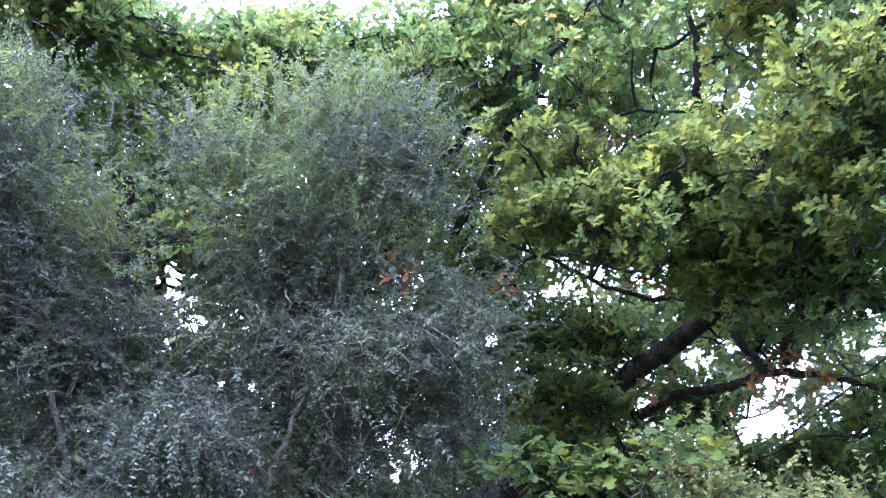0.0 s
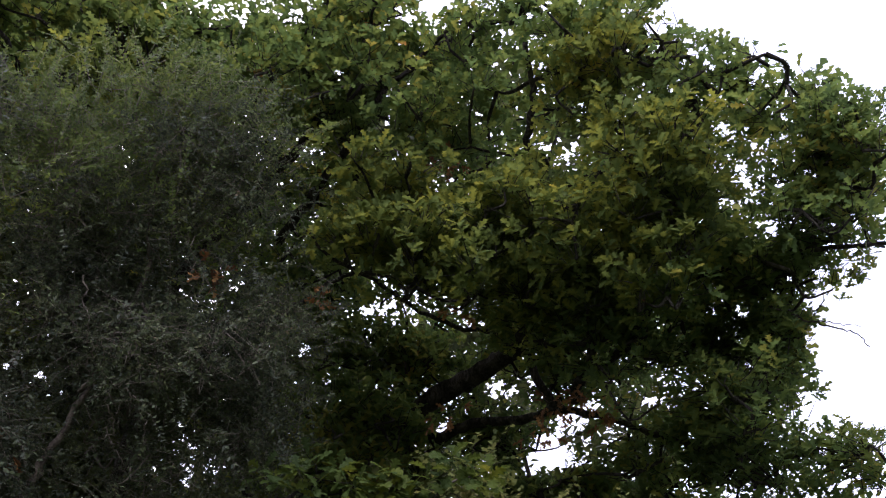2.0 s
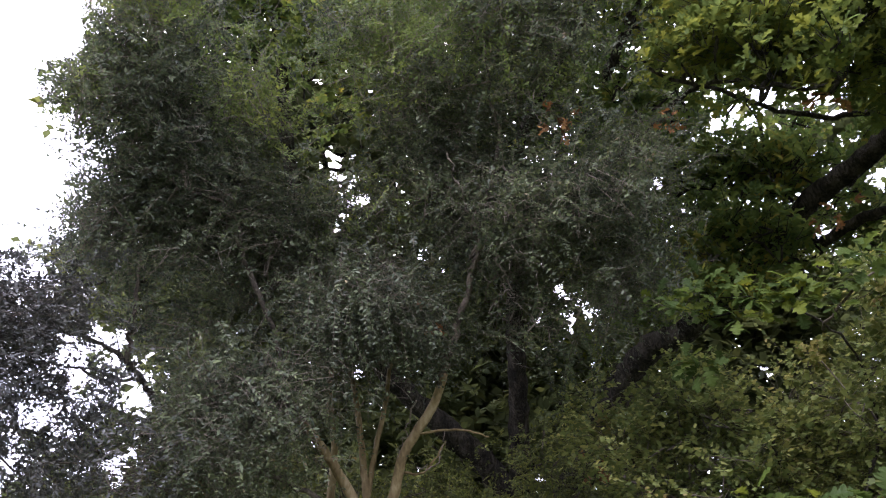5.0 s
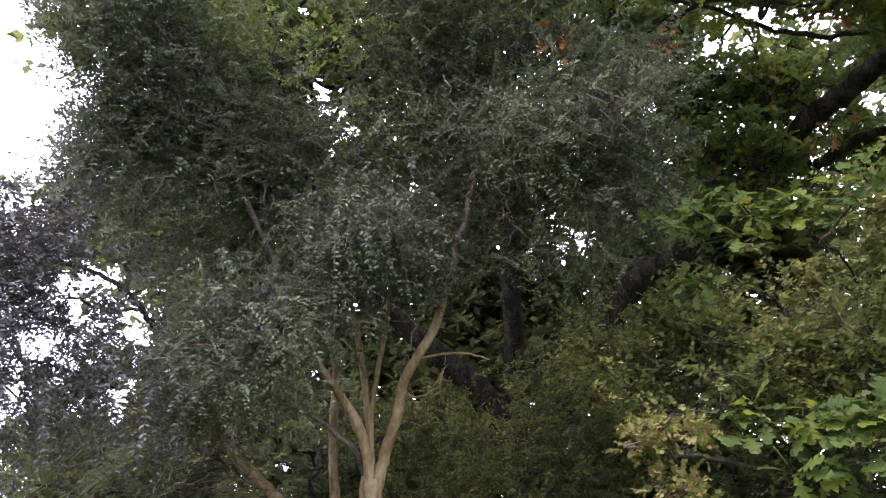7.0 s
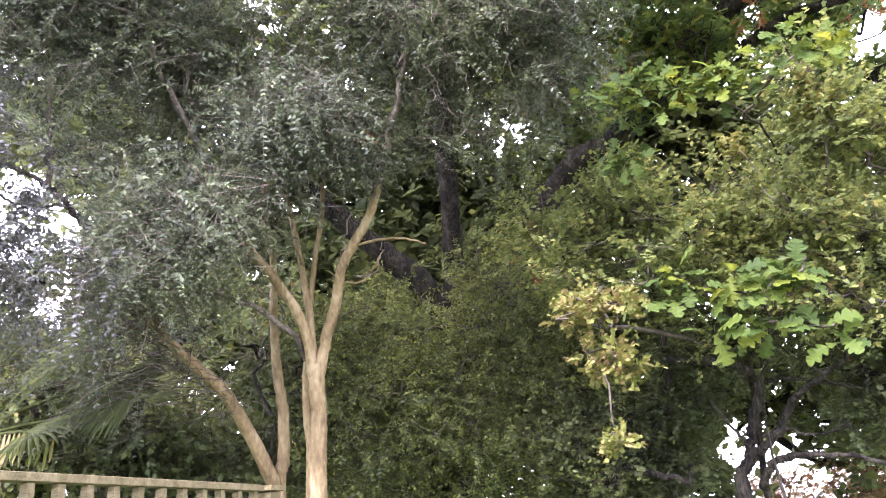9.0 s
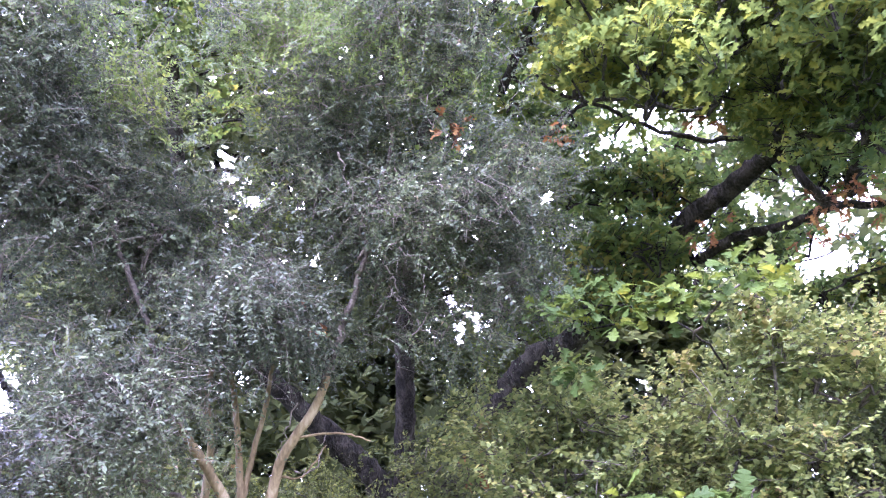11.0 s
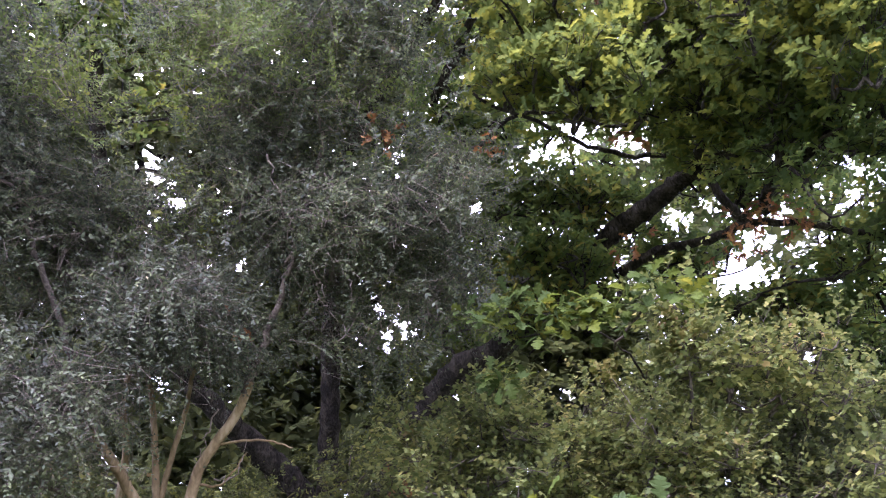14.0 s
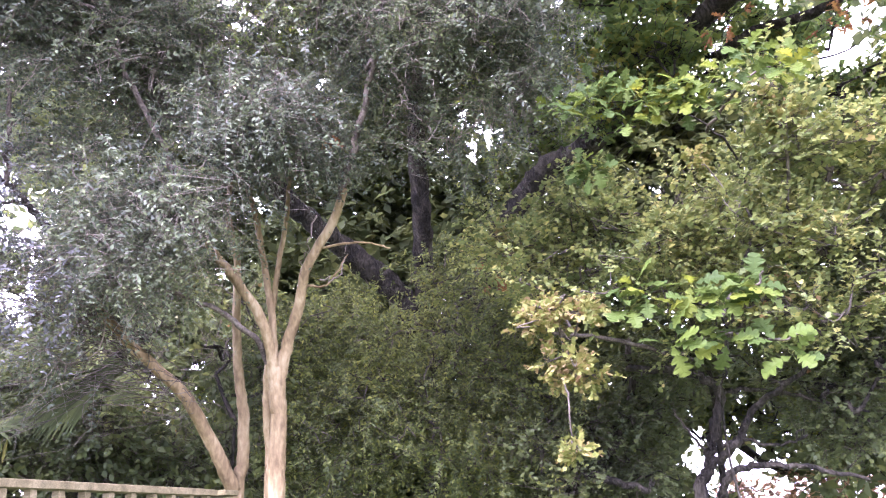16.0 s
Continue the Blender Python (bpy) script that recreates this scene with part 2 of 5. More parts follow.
# Leaf outlines: along, across and out of the blade, for a leaf one long
def lobed_blade(spine, neck, lobes, fold=0.3):
    """An oak leaf: along its midrib the places of the inlets and their half-widths, and between them the tips of the lobes."""
    n = len(spine) - 1
    verts = [(a, 0.0, 0.06 * math.sin(a * 3) - 0.03 * a) for a in spine]
    faces = []
    for side in (1, -1):
        base = len(verts)
        skew = 0.02 * side
        verts += [(a + skew, side * w, fold * w + 0.05 * math.sin(a * 3)) for a, w in zip(spine[1:-1], neck)]
        verts += [(a + skew, side * w, fold * w * 0.8 + 0.05 * math.sin(a * 3) - 0.03 * (i % 2)) for i, (a, w) in enumerate(lobes)]
        inlet = [0, *range(base, base + n - 1), n]
        for i in range(n):
            tri = [(inlet[i], base + n - 1 + i, inlet[i + 1])]
            tri += [(i, inlet[i], inlet[i + 1])] if i else []
            tri += [(i, inlet[i + 1], i + 1)] if i < n - 1 else []
            faces += [q if side < 0 else q[::-1] for q in tri]
    return np.array(verts), np.array(faces)


def simple_blade(width, fold, belly=0.45):
    verts = [(0, 0, 0), (belly, width / 2, fold), (1, 0, -0.06), (belly, -width / 2, fold)]
    return np.array(verts, float), np.array([(0, 2, 1), (0, 3, 2)])


def lance_blade(width, fold):
    verts = [(0, 0, 0), (0.28, width * 0.42, fold), (0.62, width * 0.45, fold), (1, 0, -0.08), (0.62, -width * 0.45, fold), (0.28, -width * 0.42, fold)]
    return np.array(verts, float), np.array([(0, 2, 1), (0, 3, 2), (0, 4, 3), (0, 5, 4)])


def maple_blade():
    verts = [(0.02, 0, 0), (0.12, 0.30, 0.05), (0.34, 0.2, 0.05), (0.55, 0.45, 0.09), (1.0, 0.0, -0.04), (0.55, -0.45, 0.09), (0.34, -0.2, 0.05), (0.12, -0.30, 0.05)]
    return np.array(verts, float), np.array([(0, 2, 1), (0, 4, 2), (2, 4, 3), (0, 6, 4), (6, 5, 4), (0, 7, 6)])


OAK = lobed_blade((0.0, 0.36, 0.70, 1.02), (0.07, 0.11), ((0.28, 0.23), (0.64, 0.34), (0.93, 0.24)))
FAR_OAK = lobed_blade((0.0, 0.52, 1.02), (0.11,), ((0.36, 0.28), (0.84, 0.33)))
SMALL, SPRIG, OVAL, LOBED = simple_blade(0.62, 0.06), simple_blade(0.5, 0.06), lance_blade(0.62, 0.07), maple_blade()


def unit(a):
    return a / (np.linalg.norm(a, axis=-1, keepdims=True) + 1e-9)


def blades(pos, way, up, size, blade):
    """All leaves as one mesh: each blade lies along way and faces up."""
    way = unit(way)
    nor = unit(up - (up * way).sum(-1, keepdims=True) * way)
    side = np.cross(nor, way)
    tv, tf = blade
    v = pos[:, None] + size[:, None, None] * (tv[None, :, 0:1] * way[:, None] + tv[None, :, 1:2] * side[:, None] + tv[None, :, 2:3] * nor[:, None])
    f = tf[None] + (np.arange(len(pos)) * len(tv))[:, None, None]
    return v.reshape(-1, 3), f.reshape(-1, 3)


# Openings between the crowns, through which the sky shows: bearing, elevation and half-width in degrees
BETWEEN_LIMBS = [
    (14.3, 39.2, 0.9), (13.3, 39.8, 0.4), (20.6, 31.7, 0.8), (22.1, 31.5, 0.4), (24.3, 26.5, 1.0), (25.5, 26.0, 0.9), (12.4, 54.0, 0.6),
    (24.2, 47.8, 0.4), (25.5, 46.8, 0.3), (6.5, 54.7, 0.6), (12.2, 51.8, 0.6), (-23.9, 37.4, 1.2), (-22.9, 36.0, 0.9), (-26.7, 36.8, 0.5),
    (27.9, 29.7, 0.6), (29.1, 27.4, 0.6), (29.4, 26.0, 0.5), (32.9, 29.3, 0.6), (29.5, 33.7, 0.5), (-40.8, 50.8, 0.5), (-43.8, 50.3, 0.4),
    (-2.1, 26.8, 0.7), (-3.6, 26.4, 0.6), (-4.4, 28.8, 0.5), (-15.3, 31.1, 0.6), (-13.3, 32.9, 0.4), (30.1, 52.2, 0.5), (31.5, 46.8, 0.5),
    (4.5, 35.3, 0.4),
]
OVER_MYRTLE = [
    (16.2, 29.4, 0.6), (17.6, 33.1, 0.4), (4.6, 35.1, 0.7), (-17.8, 35.9, 0.6), (8.5, 23.2, 0.5), (-20.2, 22.4, 0.6), (-1.9, 32.6, 0.4),
    (-18.2, 31.0, 0.4), (-15.3, 30.9, 0.5), (9.6, 21.0, 0.6), (10.8, 19.8, 0.4), (1.4, 21.6, 0.4), (-23.1, 17.5, 0.8), (-18.3, 16.5, 0.6),
    (-15.6, 15.9, 0.3), (-12.2, 18.2, 0.6), (-2.6, 29.9, 0.4), (-4.2, 27.9, 0.4), (24.6, 26.8, 1.8), (23.2, 26.4, 1.2), (19.8, 14.1, 0.5),
    (17.0, 11.1, 0.4), (9.6, 2.4, 1.1), (9.2, 3.3, 0.9), (10.4, 4.1, 0.6), (12.1, 2.5, 0.8), (12.7, 0.5, 1.5), (12.9, 6.6, 0.4),
    (15.5, 0.8, 0.5),
]
LOW_DOWN = [
    (-36.3, 14.7, 1.3), (-35.7, 16.1, 0.8), (-36.6, 20.0, 0.9), (-35.5, 19.1, 0.7), (-10.8, 31.6, 0.3), (-9.9, 31.2, 0.3), (-23.7, 23.0, 0.4),
    (-15.7, 22.7, 0.5), (-14.4, 21.9, 0.5), (-23.1, 32.7, 0.5), (-22.3, 33.8, 0.5), (-16.8, 34.8, 0.5), (-21.0, 34.7, 0.6), (-10.4, 24.2, 0.4),
    (-38.8, 22.7, 1.4), (-40.7, 21.3, 1.4), (-42.0, 17.5, 1.2), (-36.4, 19.7, 1.0), (-36.3, 15.2, 0.7), (-42.8, 15.2, 0.7), (-41.2, 22.0, 1.0),
    (-51.0, 34.0, 3.8), (-51.3, 41.9, 4.2), (-46.2, 29.9, 2.1), (-53.8, 36.7, 5.2), (-51.8, 37.5, 3.3), (-48.5, 31.8, 3.1), (-31.4, 59.1, 4.0),
]
LOW_DOWN += [
    (-24.3, 60.8, 4.4), (-15.4, 62.2, 4.7), (-11.3, 59.7, 1.7), (20.1, 59.5, 1.1), (45.2, 53.4, 1.3),
]
OPEN_SIDES = [
    (55.4, 54.6, 3.5), (60.1, 50.6, 4.2), (62.8, 46.0, 4.9), (49.2, 29.2, 3.1), (51.4, 30.3, 2.4), (47.3, 30.0, 1.6), (45.8, 26.1, 0.9),
    (49.2, 26.2, 2.2), (46.8, 37.9, 0.5), (46.7, 34.7, 0.5), (48.5, 34.1, 0.6), (25.8, 27.1, 0.6), (23.5, 27.8, 0.6),
]
THROUGH_LEAVES = [
    (-3.7, 25.4, 0.6), (-2.3, 26.3, 0.5), (-1.4, 26.4, 0.3), (28.1, 27.8, 0.4), (30.6, 27.7, 0.5), (22.3, 27.9, 0.4), (14.0, 27.0, 0.4),
    (32.9, 32.0, 0.3), (4.7, 53.4, 0.4), (12.1, 53.5, 0.4), (24.1, 48.0, 0.3), (25.0, 46.7, 0.3), (29.3, 52.0, 0.3), (33.5, 54.9, 0.3),
    (41.6, 52.9, 0.7), (47.0, 50.8, 0.6), (37.8, 55.2, 0.5), (48.2, 49.5, 0.5), (32.2, 43.4, 0.3), (44.0, 48.9, 0.3),
]
HIGH_UP = [
    (51.5, 53.3, 2.6), (54.1, 50.5, 2.3), (57.3, 48.2, 2.0), (26.6, 55.8, 0.3), (29.0, 53.0, 0.3), (39.9, 43.3, 0.3), (32.9, 39.2, 0.3),
    (42.4, 34.8, 0.3), (37.4, 29.0, 0.3), (41.2, 30.0, 0.3),
]
OUTER_EDGES = [
    (50.8, 52.3, 0.9), (53.6, 49.0, 1.7), (51.3, 47.3, 0.6), (55.5, 47.3, 1.8), (53.6, 45.6, 0.7), (58.7, 47.8, 2.3), (60.9, 45.2, 2.2), (59.8, 43.1, 1.0), (47.1, 53.4, 0.7),
    (47.6, 32.8, 0.9), (47.8, 29.1, 2.2),
    (-40.1, 22.0, 0.9), (-40.4, 19.7, 0.9), (-41.6, 18.1, 0.9), (-43.0, 14.7, 0.8), (-36.3, 18.8, 0.5), (-36.4, 14.9, 0.5), (-39.5, 22.8, 0.6), (-42.9, 13.0, 0.6),
    (9.6, 4.4, 0.8), (8.7, 2.8, 0.6), (9.5, 5.8, 0.5), (11.9, 2.9, 1.0), (13.2, 2.8, 0.8), (12.9, 6.6, 0.6), (12.5, 0.9, 1.0), (14.4, 0.2, 0.7),
    (12.3, 5.2, 0.5), (14.0, 5.2, 0.4), (15.4, 4.0, 0.4), (17.0, 3.2, 0.4), (7.6, 6.4, 0.4),
    (-31.7, 56.2, 1.5), (-28.0, 56.4, 1.0), (-25.2, 56.5, 0.9), (-33.9, 54.6, 0.7), (-29.2, 55.2, 0.6),
    (-23.3, 17.3, 0.5), (-22.6, 16.9, 0.3), (-17.7, 16.2, 0.4), (-17.2, 15.2, 0.3), (-22.7, 15.7, 0.3), (-15.5, 16.6, 0.3), (-18.1, 14.9, 0.3), (-24.6, 11.3, 0.4), (-13.7, 4.3, 0.3),
    (-17.8, 17.3, 0.3), (-14.7, 8.4, 0.25), (-16.2, 14.0, 0.25), (-27.1, 12.9, 0.3), (-25.8, 8.0, 0.3), (-24.4, 4.3, 0.4),
    (9.5, 21.2, 0.7), (10.2, 20.5, 0.5), (19.6, 14.1, 0.7), (16.7, 11.0, 0.5), (27.1, 20.5, 0.9), (15.7, 29.0, 0.6),
]
GAPS = OUTER_EDGES + BETWEEN_LIMBS + OVER_MYRTLE + LOW_DOWN + OPEN_SIDES + THROUGH_LEAVES + HIGH_UP

# Hollows of the oak, where its limbs show: bearing, elevation and distance of the limb, half-width in degrees
HOLLOWS = [
    ((16.1, 31.7, 6.4), 1.0), ((18.9, 32.9, 6.3), 1.3), ((21.8, 34.0, 6.2), 1.2), ((24.1, 35.3, 6), 0.7), ((21.1, 29.7, 6.1), 0.8), ((24.1, 29.7, 6), 1.0), ((26.9, 30.0, 5.9), 0.9),
    ((14.6, 38.3, 5.8), 0.9), ((11.3, 40.1, 5.6), 0.9), ((7.9, 41.6, 5.5), 0.7), ((31.8, 33.1, 5.6), 0.8), ((35.3, 35.5, 5.5), 0.7), ((28.3, 49.4, 5.6), 0.8),
    ((4.7, 51.8, 6.3), 0.8), ((2.9, 49.1, 6.3), 0.7), ((7.9, 49.8, 6.2), 0.8), ((24.9, 31.4, 6), 0.8), ((37.1, 46.9, 5.6), 0.7), ((1.6, 23.8, 6.7), 1.4), ((-0.4, 21.8, 6.8), 1.0),
    ((-8.0, 26.7, 7.1), 0.9), ((-7.7, 29.9, 7.1), 0.6),
    # the foot of the oak and its two lowest limbs
    ((-8.0, 21.0, 6.8), 0.9), ((-8.2, 23.5, 6.8), 0.8), ((-8.3, 28.3, 6.8), 0.8), ((-7.9, 30.5, 6.8), 0.8),
    ((-18.6, 23.0, 6.7), 1.0), ((-17.2, 21.8, 6.7), 1.3), ((-15.7, 20.5, 6.7), 1.5), ((-14.0, 19.2, 6.8), 1.5), ((-12.4, 17.9, 6.8), 1.5), ((-10.8, 16.4, 6.9), 1.1), ((-9.6, 14.9, 6.9), 0.8),
    ((-2.2, 18.8, 6.5), 0.8), ((-1.0, 20.6, 6.5), 1.0), ((0.7, 22.7, 6.4), 1.0), ((2.6, 24.2, 6.3), 0.9), ((4.9, 25.1, 6.3), 0.8),
    # the crooked wood of the hawthorn
    ((9.4, 0.6, 5.3), 0.8), ((10.0, 1.9, 5.3), 0.8), ((10.5, 3.5, 5.3), 0.7), ((11.1, 5.2, 5.3), 0.7), ((11.4, 6.6, 5.3), 0.7), ((10.2, 7.8, 5.2), 0.6), ((8.4, 8.3, 5.2), 0.6), ((6.6, 8.6, 5.2), 0.6),
    ((11.9, 3.0, 5.2), 0.6), ((13.0, 4.5, 5.2), 0.6), ((14.4, 5.7, 5.1), 0.6), ((16.2, 6.8, 5.1), 0.5), ((12.4, 1.4, 5.2), 0.6), ((14.5, 1.5, 5.1), 0.6), ((16.6, 1.0, 5.1), 0.5),
    # the pale stems of the myrtle
    ((-22.3, 22.7, 4.6), 0.6), ((-22.0, 20.2, 4.6), 0.7), ((-21.7, 17.4, 4.6), 0.7), ((-20.9, 22.3, 4.4), 0.7), ((-20.3, 19.4, 4.4), 0.8), ((-19.7, 16.6, 4.4), 0.9),
    ((-18.3, 22.2, 4.4), 0.6), ((-18.7, 19.4, 4.4), 0.7), ((-19.1, 16.6, 4.4), 0.7), ((-14.2, 21.6, 4.25), 0.8), ((-15.4, 19.0, 4.25), 0.9), ((-16.6, 17.2, 4.25), 0.9), ((-17.4, 14.6, 4.3), 0.9),
    ((-24.4, 19.0, 4.2), 0.7), ((-22.7, 17.3, 4.2), 0.8), ((-21.3, 15.5, 4.2), 0.9), ((-20.0, 13.2, 4.25), 0.9), ((-26.1, 15.3, 4.1), 0.6), ((-23.7, 14.4, 4.1), 0.7), ((-21.4, 13.0, 4.2), 0.7),
    # the palm frond behind the arching twigs
    ((-30.0, 10.2, 4.6), 0.8), ((-31.2, 9.2, 4.6), 1.0), ((-32.4, 8.2, 4.6), 1.0), ((-31.8, 10.3, 4.6), 0.7),
    # the leaning stem
    ((-28.2, 11.4, 4.3), 0.7), ((-26.2, 9.5, 4.3), 0.8), ((-24.7, 7.6, 4.4), 0.8), ((-23.1, 5.0, 4.4), 0.8),
]


def open_air(p, margin=0.0):
    """True where a place lies in one of the openings, whose edge is ragged."""
    d = p - np.array(STAND)
    d = unit(d)
    jag = 0.8 + 0.35 * np.sin(p[:, 0] * 23 + p[:, 2] * 17) * np.sin(p[:, 1] * 19 - p[:, 2] * 29) + 0.18 * rng.normal(size=len(p))
    hit = np.zeros(len(p), bool)
    far = np.linalg.norm(p - np.array(STAND), axis=1)
    for (b, e, reach), r in HOLLOWS:
        g = spot(b, e, 1.0) - STAND
        hit |= (far < reach + 0.05) & (np.degrees(np.arccos(np.clip(d @ np.array(g), -1, 1))) < r * jag)
    even = 0.90 + 0.17 * np.sin(p[:, 0] * 7 + p[:, 2] * 6) * np.sin(p[:, 1] * 8 - p[:, 2] * 9) + 0.02 * rng.normal(size=len(p))
    wide = np.zeros(len(p), bool)
    for b, e, r in GAPS:
        g = spot(b, e, 1.0) - STAND
        off = np.degrees(np.arccos(np.clip(d @ np.array(g), -1, 1)))
        if r < 2.5:
            hit |= off < r * jag
        else:
            wide |= off < (r + margin) * even
    # a few twigs reach into the small openings
    return wide | (hit & (rng.random(len(p)) > 0.2))


def fill(blobs, spread, layers=1.0):
    """Places of the leafy clumps within rounded masses: (centre, half across, half up, half deep, how many)."""
    out = []
    for centre, ax, az, ay, want in blobs:
        c = np.array(spot(*centre))
        n = int(want * (1.9 if layers == 1 else 2.6)) if want >= 12 else want
        ahead = unit(c - np.array(STAND))
        across = unit(np.cross(ahead, [0, 0, 1.0]))
        rise = np.cross(across, ahead)
        q = rng.normal(size=(n, 3))
        q = unit(q) * rng.random((n, 1)) ** 0.42
        p = c + q[:, :1] * ax * across + q[:, 1:2] * az * rise + q[:, 2:] * ay * ahead
        if n > want:  # the growth gathers in lumps, with shaded hollows between
            tall = p * np.array([1, 1, layers])
            thick = np.array([noise.noise(Vector(v) * 2.0) + 0.5 * noise.noise(Vector(v) * 4.1) for v in tall])
            p = p[np.argsort(-thick)[:want]]
        out.append(p)
    return np.concatenate(out) + rng.normal(size=(sum(len(o) for o in out), 3)) * spread


def lumps(p, share, size=0.62):
    """The places that are left when the growth gathers in rounded masses with deep shaded hollows between them."""
    thick = np.array([noise.noise(Vector(v) / size) + 0.35 * noise.noise(Vector(v) * 2.3 / size) for v in p])
    return p[thick > np.quantile(thick, 1 - share)]


def shoots(centres, radius, per, length, droop, flat=0.7, lift=0.35):
    """Leafy shoots that spread from each clump: their feet, ways and lengths."""
    n = len(centres) * per
    c = np.repeat(centres, per, 0)
    q = unit(rng.normal(size=(n, 3)))
    r = radius * np.repeat(0.7 + 0.6 * rng.random(len(centres)), per)[:, None]
    off = q * r * rng.random((n, 1)) ** 0.5 * np.array([1, 1, flat])
    way = unit(off / radius + lift * np.array([0, 0, 1.0]) + 0.55 * rng.normal(size=(n, 3)) - droop * np.array([0, 0, 1.0]))
    return c + off, way, length * (0.6 + 0.8 * rng.random(n)), c


def crown(tree, centres, radius, per, length, leaves, size, blade, leaf_mat, twig_mat, droop=0.0, spread=1.0, rosette=False,
          flat=0.7, lift=0.35, twig=0.0025, flutter=0.45, name="crown", gaps=True, twigs=True):
    """Twigs and leaves of all clumps, under the tree."""
    foot, way, ln, c = shoots(centres, radius, per, length, droop, flat, lift)
    if gaps:
        keep = ~open_air(foot + way * ln[:, None] * 0.6)
        foot, way, ln, c = foot[keep], way[keep], ln[keep], c[keep]
    n = len(foot)
    # twigs: three-sided slivers from the foot to the tip
    tip = foot + way * ln[:, None] - np.array([0, 0, 1.0]) * (droop * 0.25 * ln)[:, None]
    start = foot * 0.55 + c * 0.45
    u = unit(np.cross(tip - start, rng.normal(size=(n, 3))))
    w = unit(np.cross(tip - start, u))
    tv = np.empty((n, 4, 3))
    for i, a in enumerate((0, 2.094, 4.189)):
        tv[:, i] = start + (np.cos(a) * u + np.sin(a) * w) * twig * 1.15
    tv[:, 3] = tip
    tf = np.array([(0, 1, 3), (1, 2, 3), (2, 0, 3)])[None] + (np.arange(n) * 4)[:, None, None]
    if twigs:
        tagged(mesh_object("twigwork", tv.reshape(-1, 3), tf.reshape(-1, 3), twig_mat, tree), kind="stuff")
    # leaves along the shoots
    k = np.tile(np.arange(leaves), n)
    s = np.repeat(np.arange(n), leaves)
    along = ((k + 0.6) / leaves) if not rosette else 0.45 + 0.55 * (k + 0.5) / leaves
    pos = foot[s] + (tip - foot)[s] * along[:, None]
    side = unit(np.cross(way, np.array([0, 0, 1.0]) + 0.2 * rng.normal(size=(n, 3))))[s]
    face = np.cross(side, way[s])
    if rosette:
        turn = k * 2.4 + rng.random(n)[s] * 6.3
        out = np.cos(turn)[:, None] * side + np.sin(turn)[:, None] * face
        open_by = (1.25 - 0.85 * along)[:, None] * spread
    else:
        out = np.where(k % 2 == 0, 1.0, -1.0)[:, None] * side + 0.35 * rng.normal(size=(len(k), 3))
        open_by = spread
    direction = way[s] + out * open_by + flutter * 0.5 * rng.normal(size=(len(k), 3)) - np.array([0, 0, droop * 0.4])
    up = np.array([0, 0, 1.0]) + 0.5 * way[s] + flutter * rng.normal(size=(len(k), 3))
    sz = size * (0.65 + 0.6 * rng.random(len(k))) * (1.0 if rosette else 1.0 - 0.35 * along)
    ok = ~open_air(pos + unit(direction) * sz[:, None] * 0.5) if gaps else np.ones(len(k), bool)
    v, f = blades(pos[ok], direction[ok], up[ok], sz[ok], blade)
    leaves_ob = mesh_object(name, v, f, leaf_mat, tree)
    tagged(leaves_ob, kind="stuff")
    return len(f)


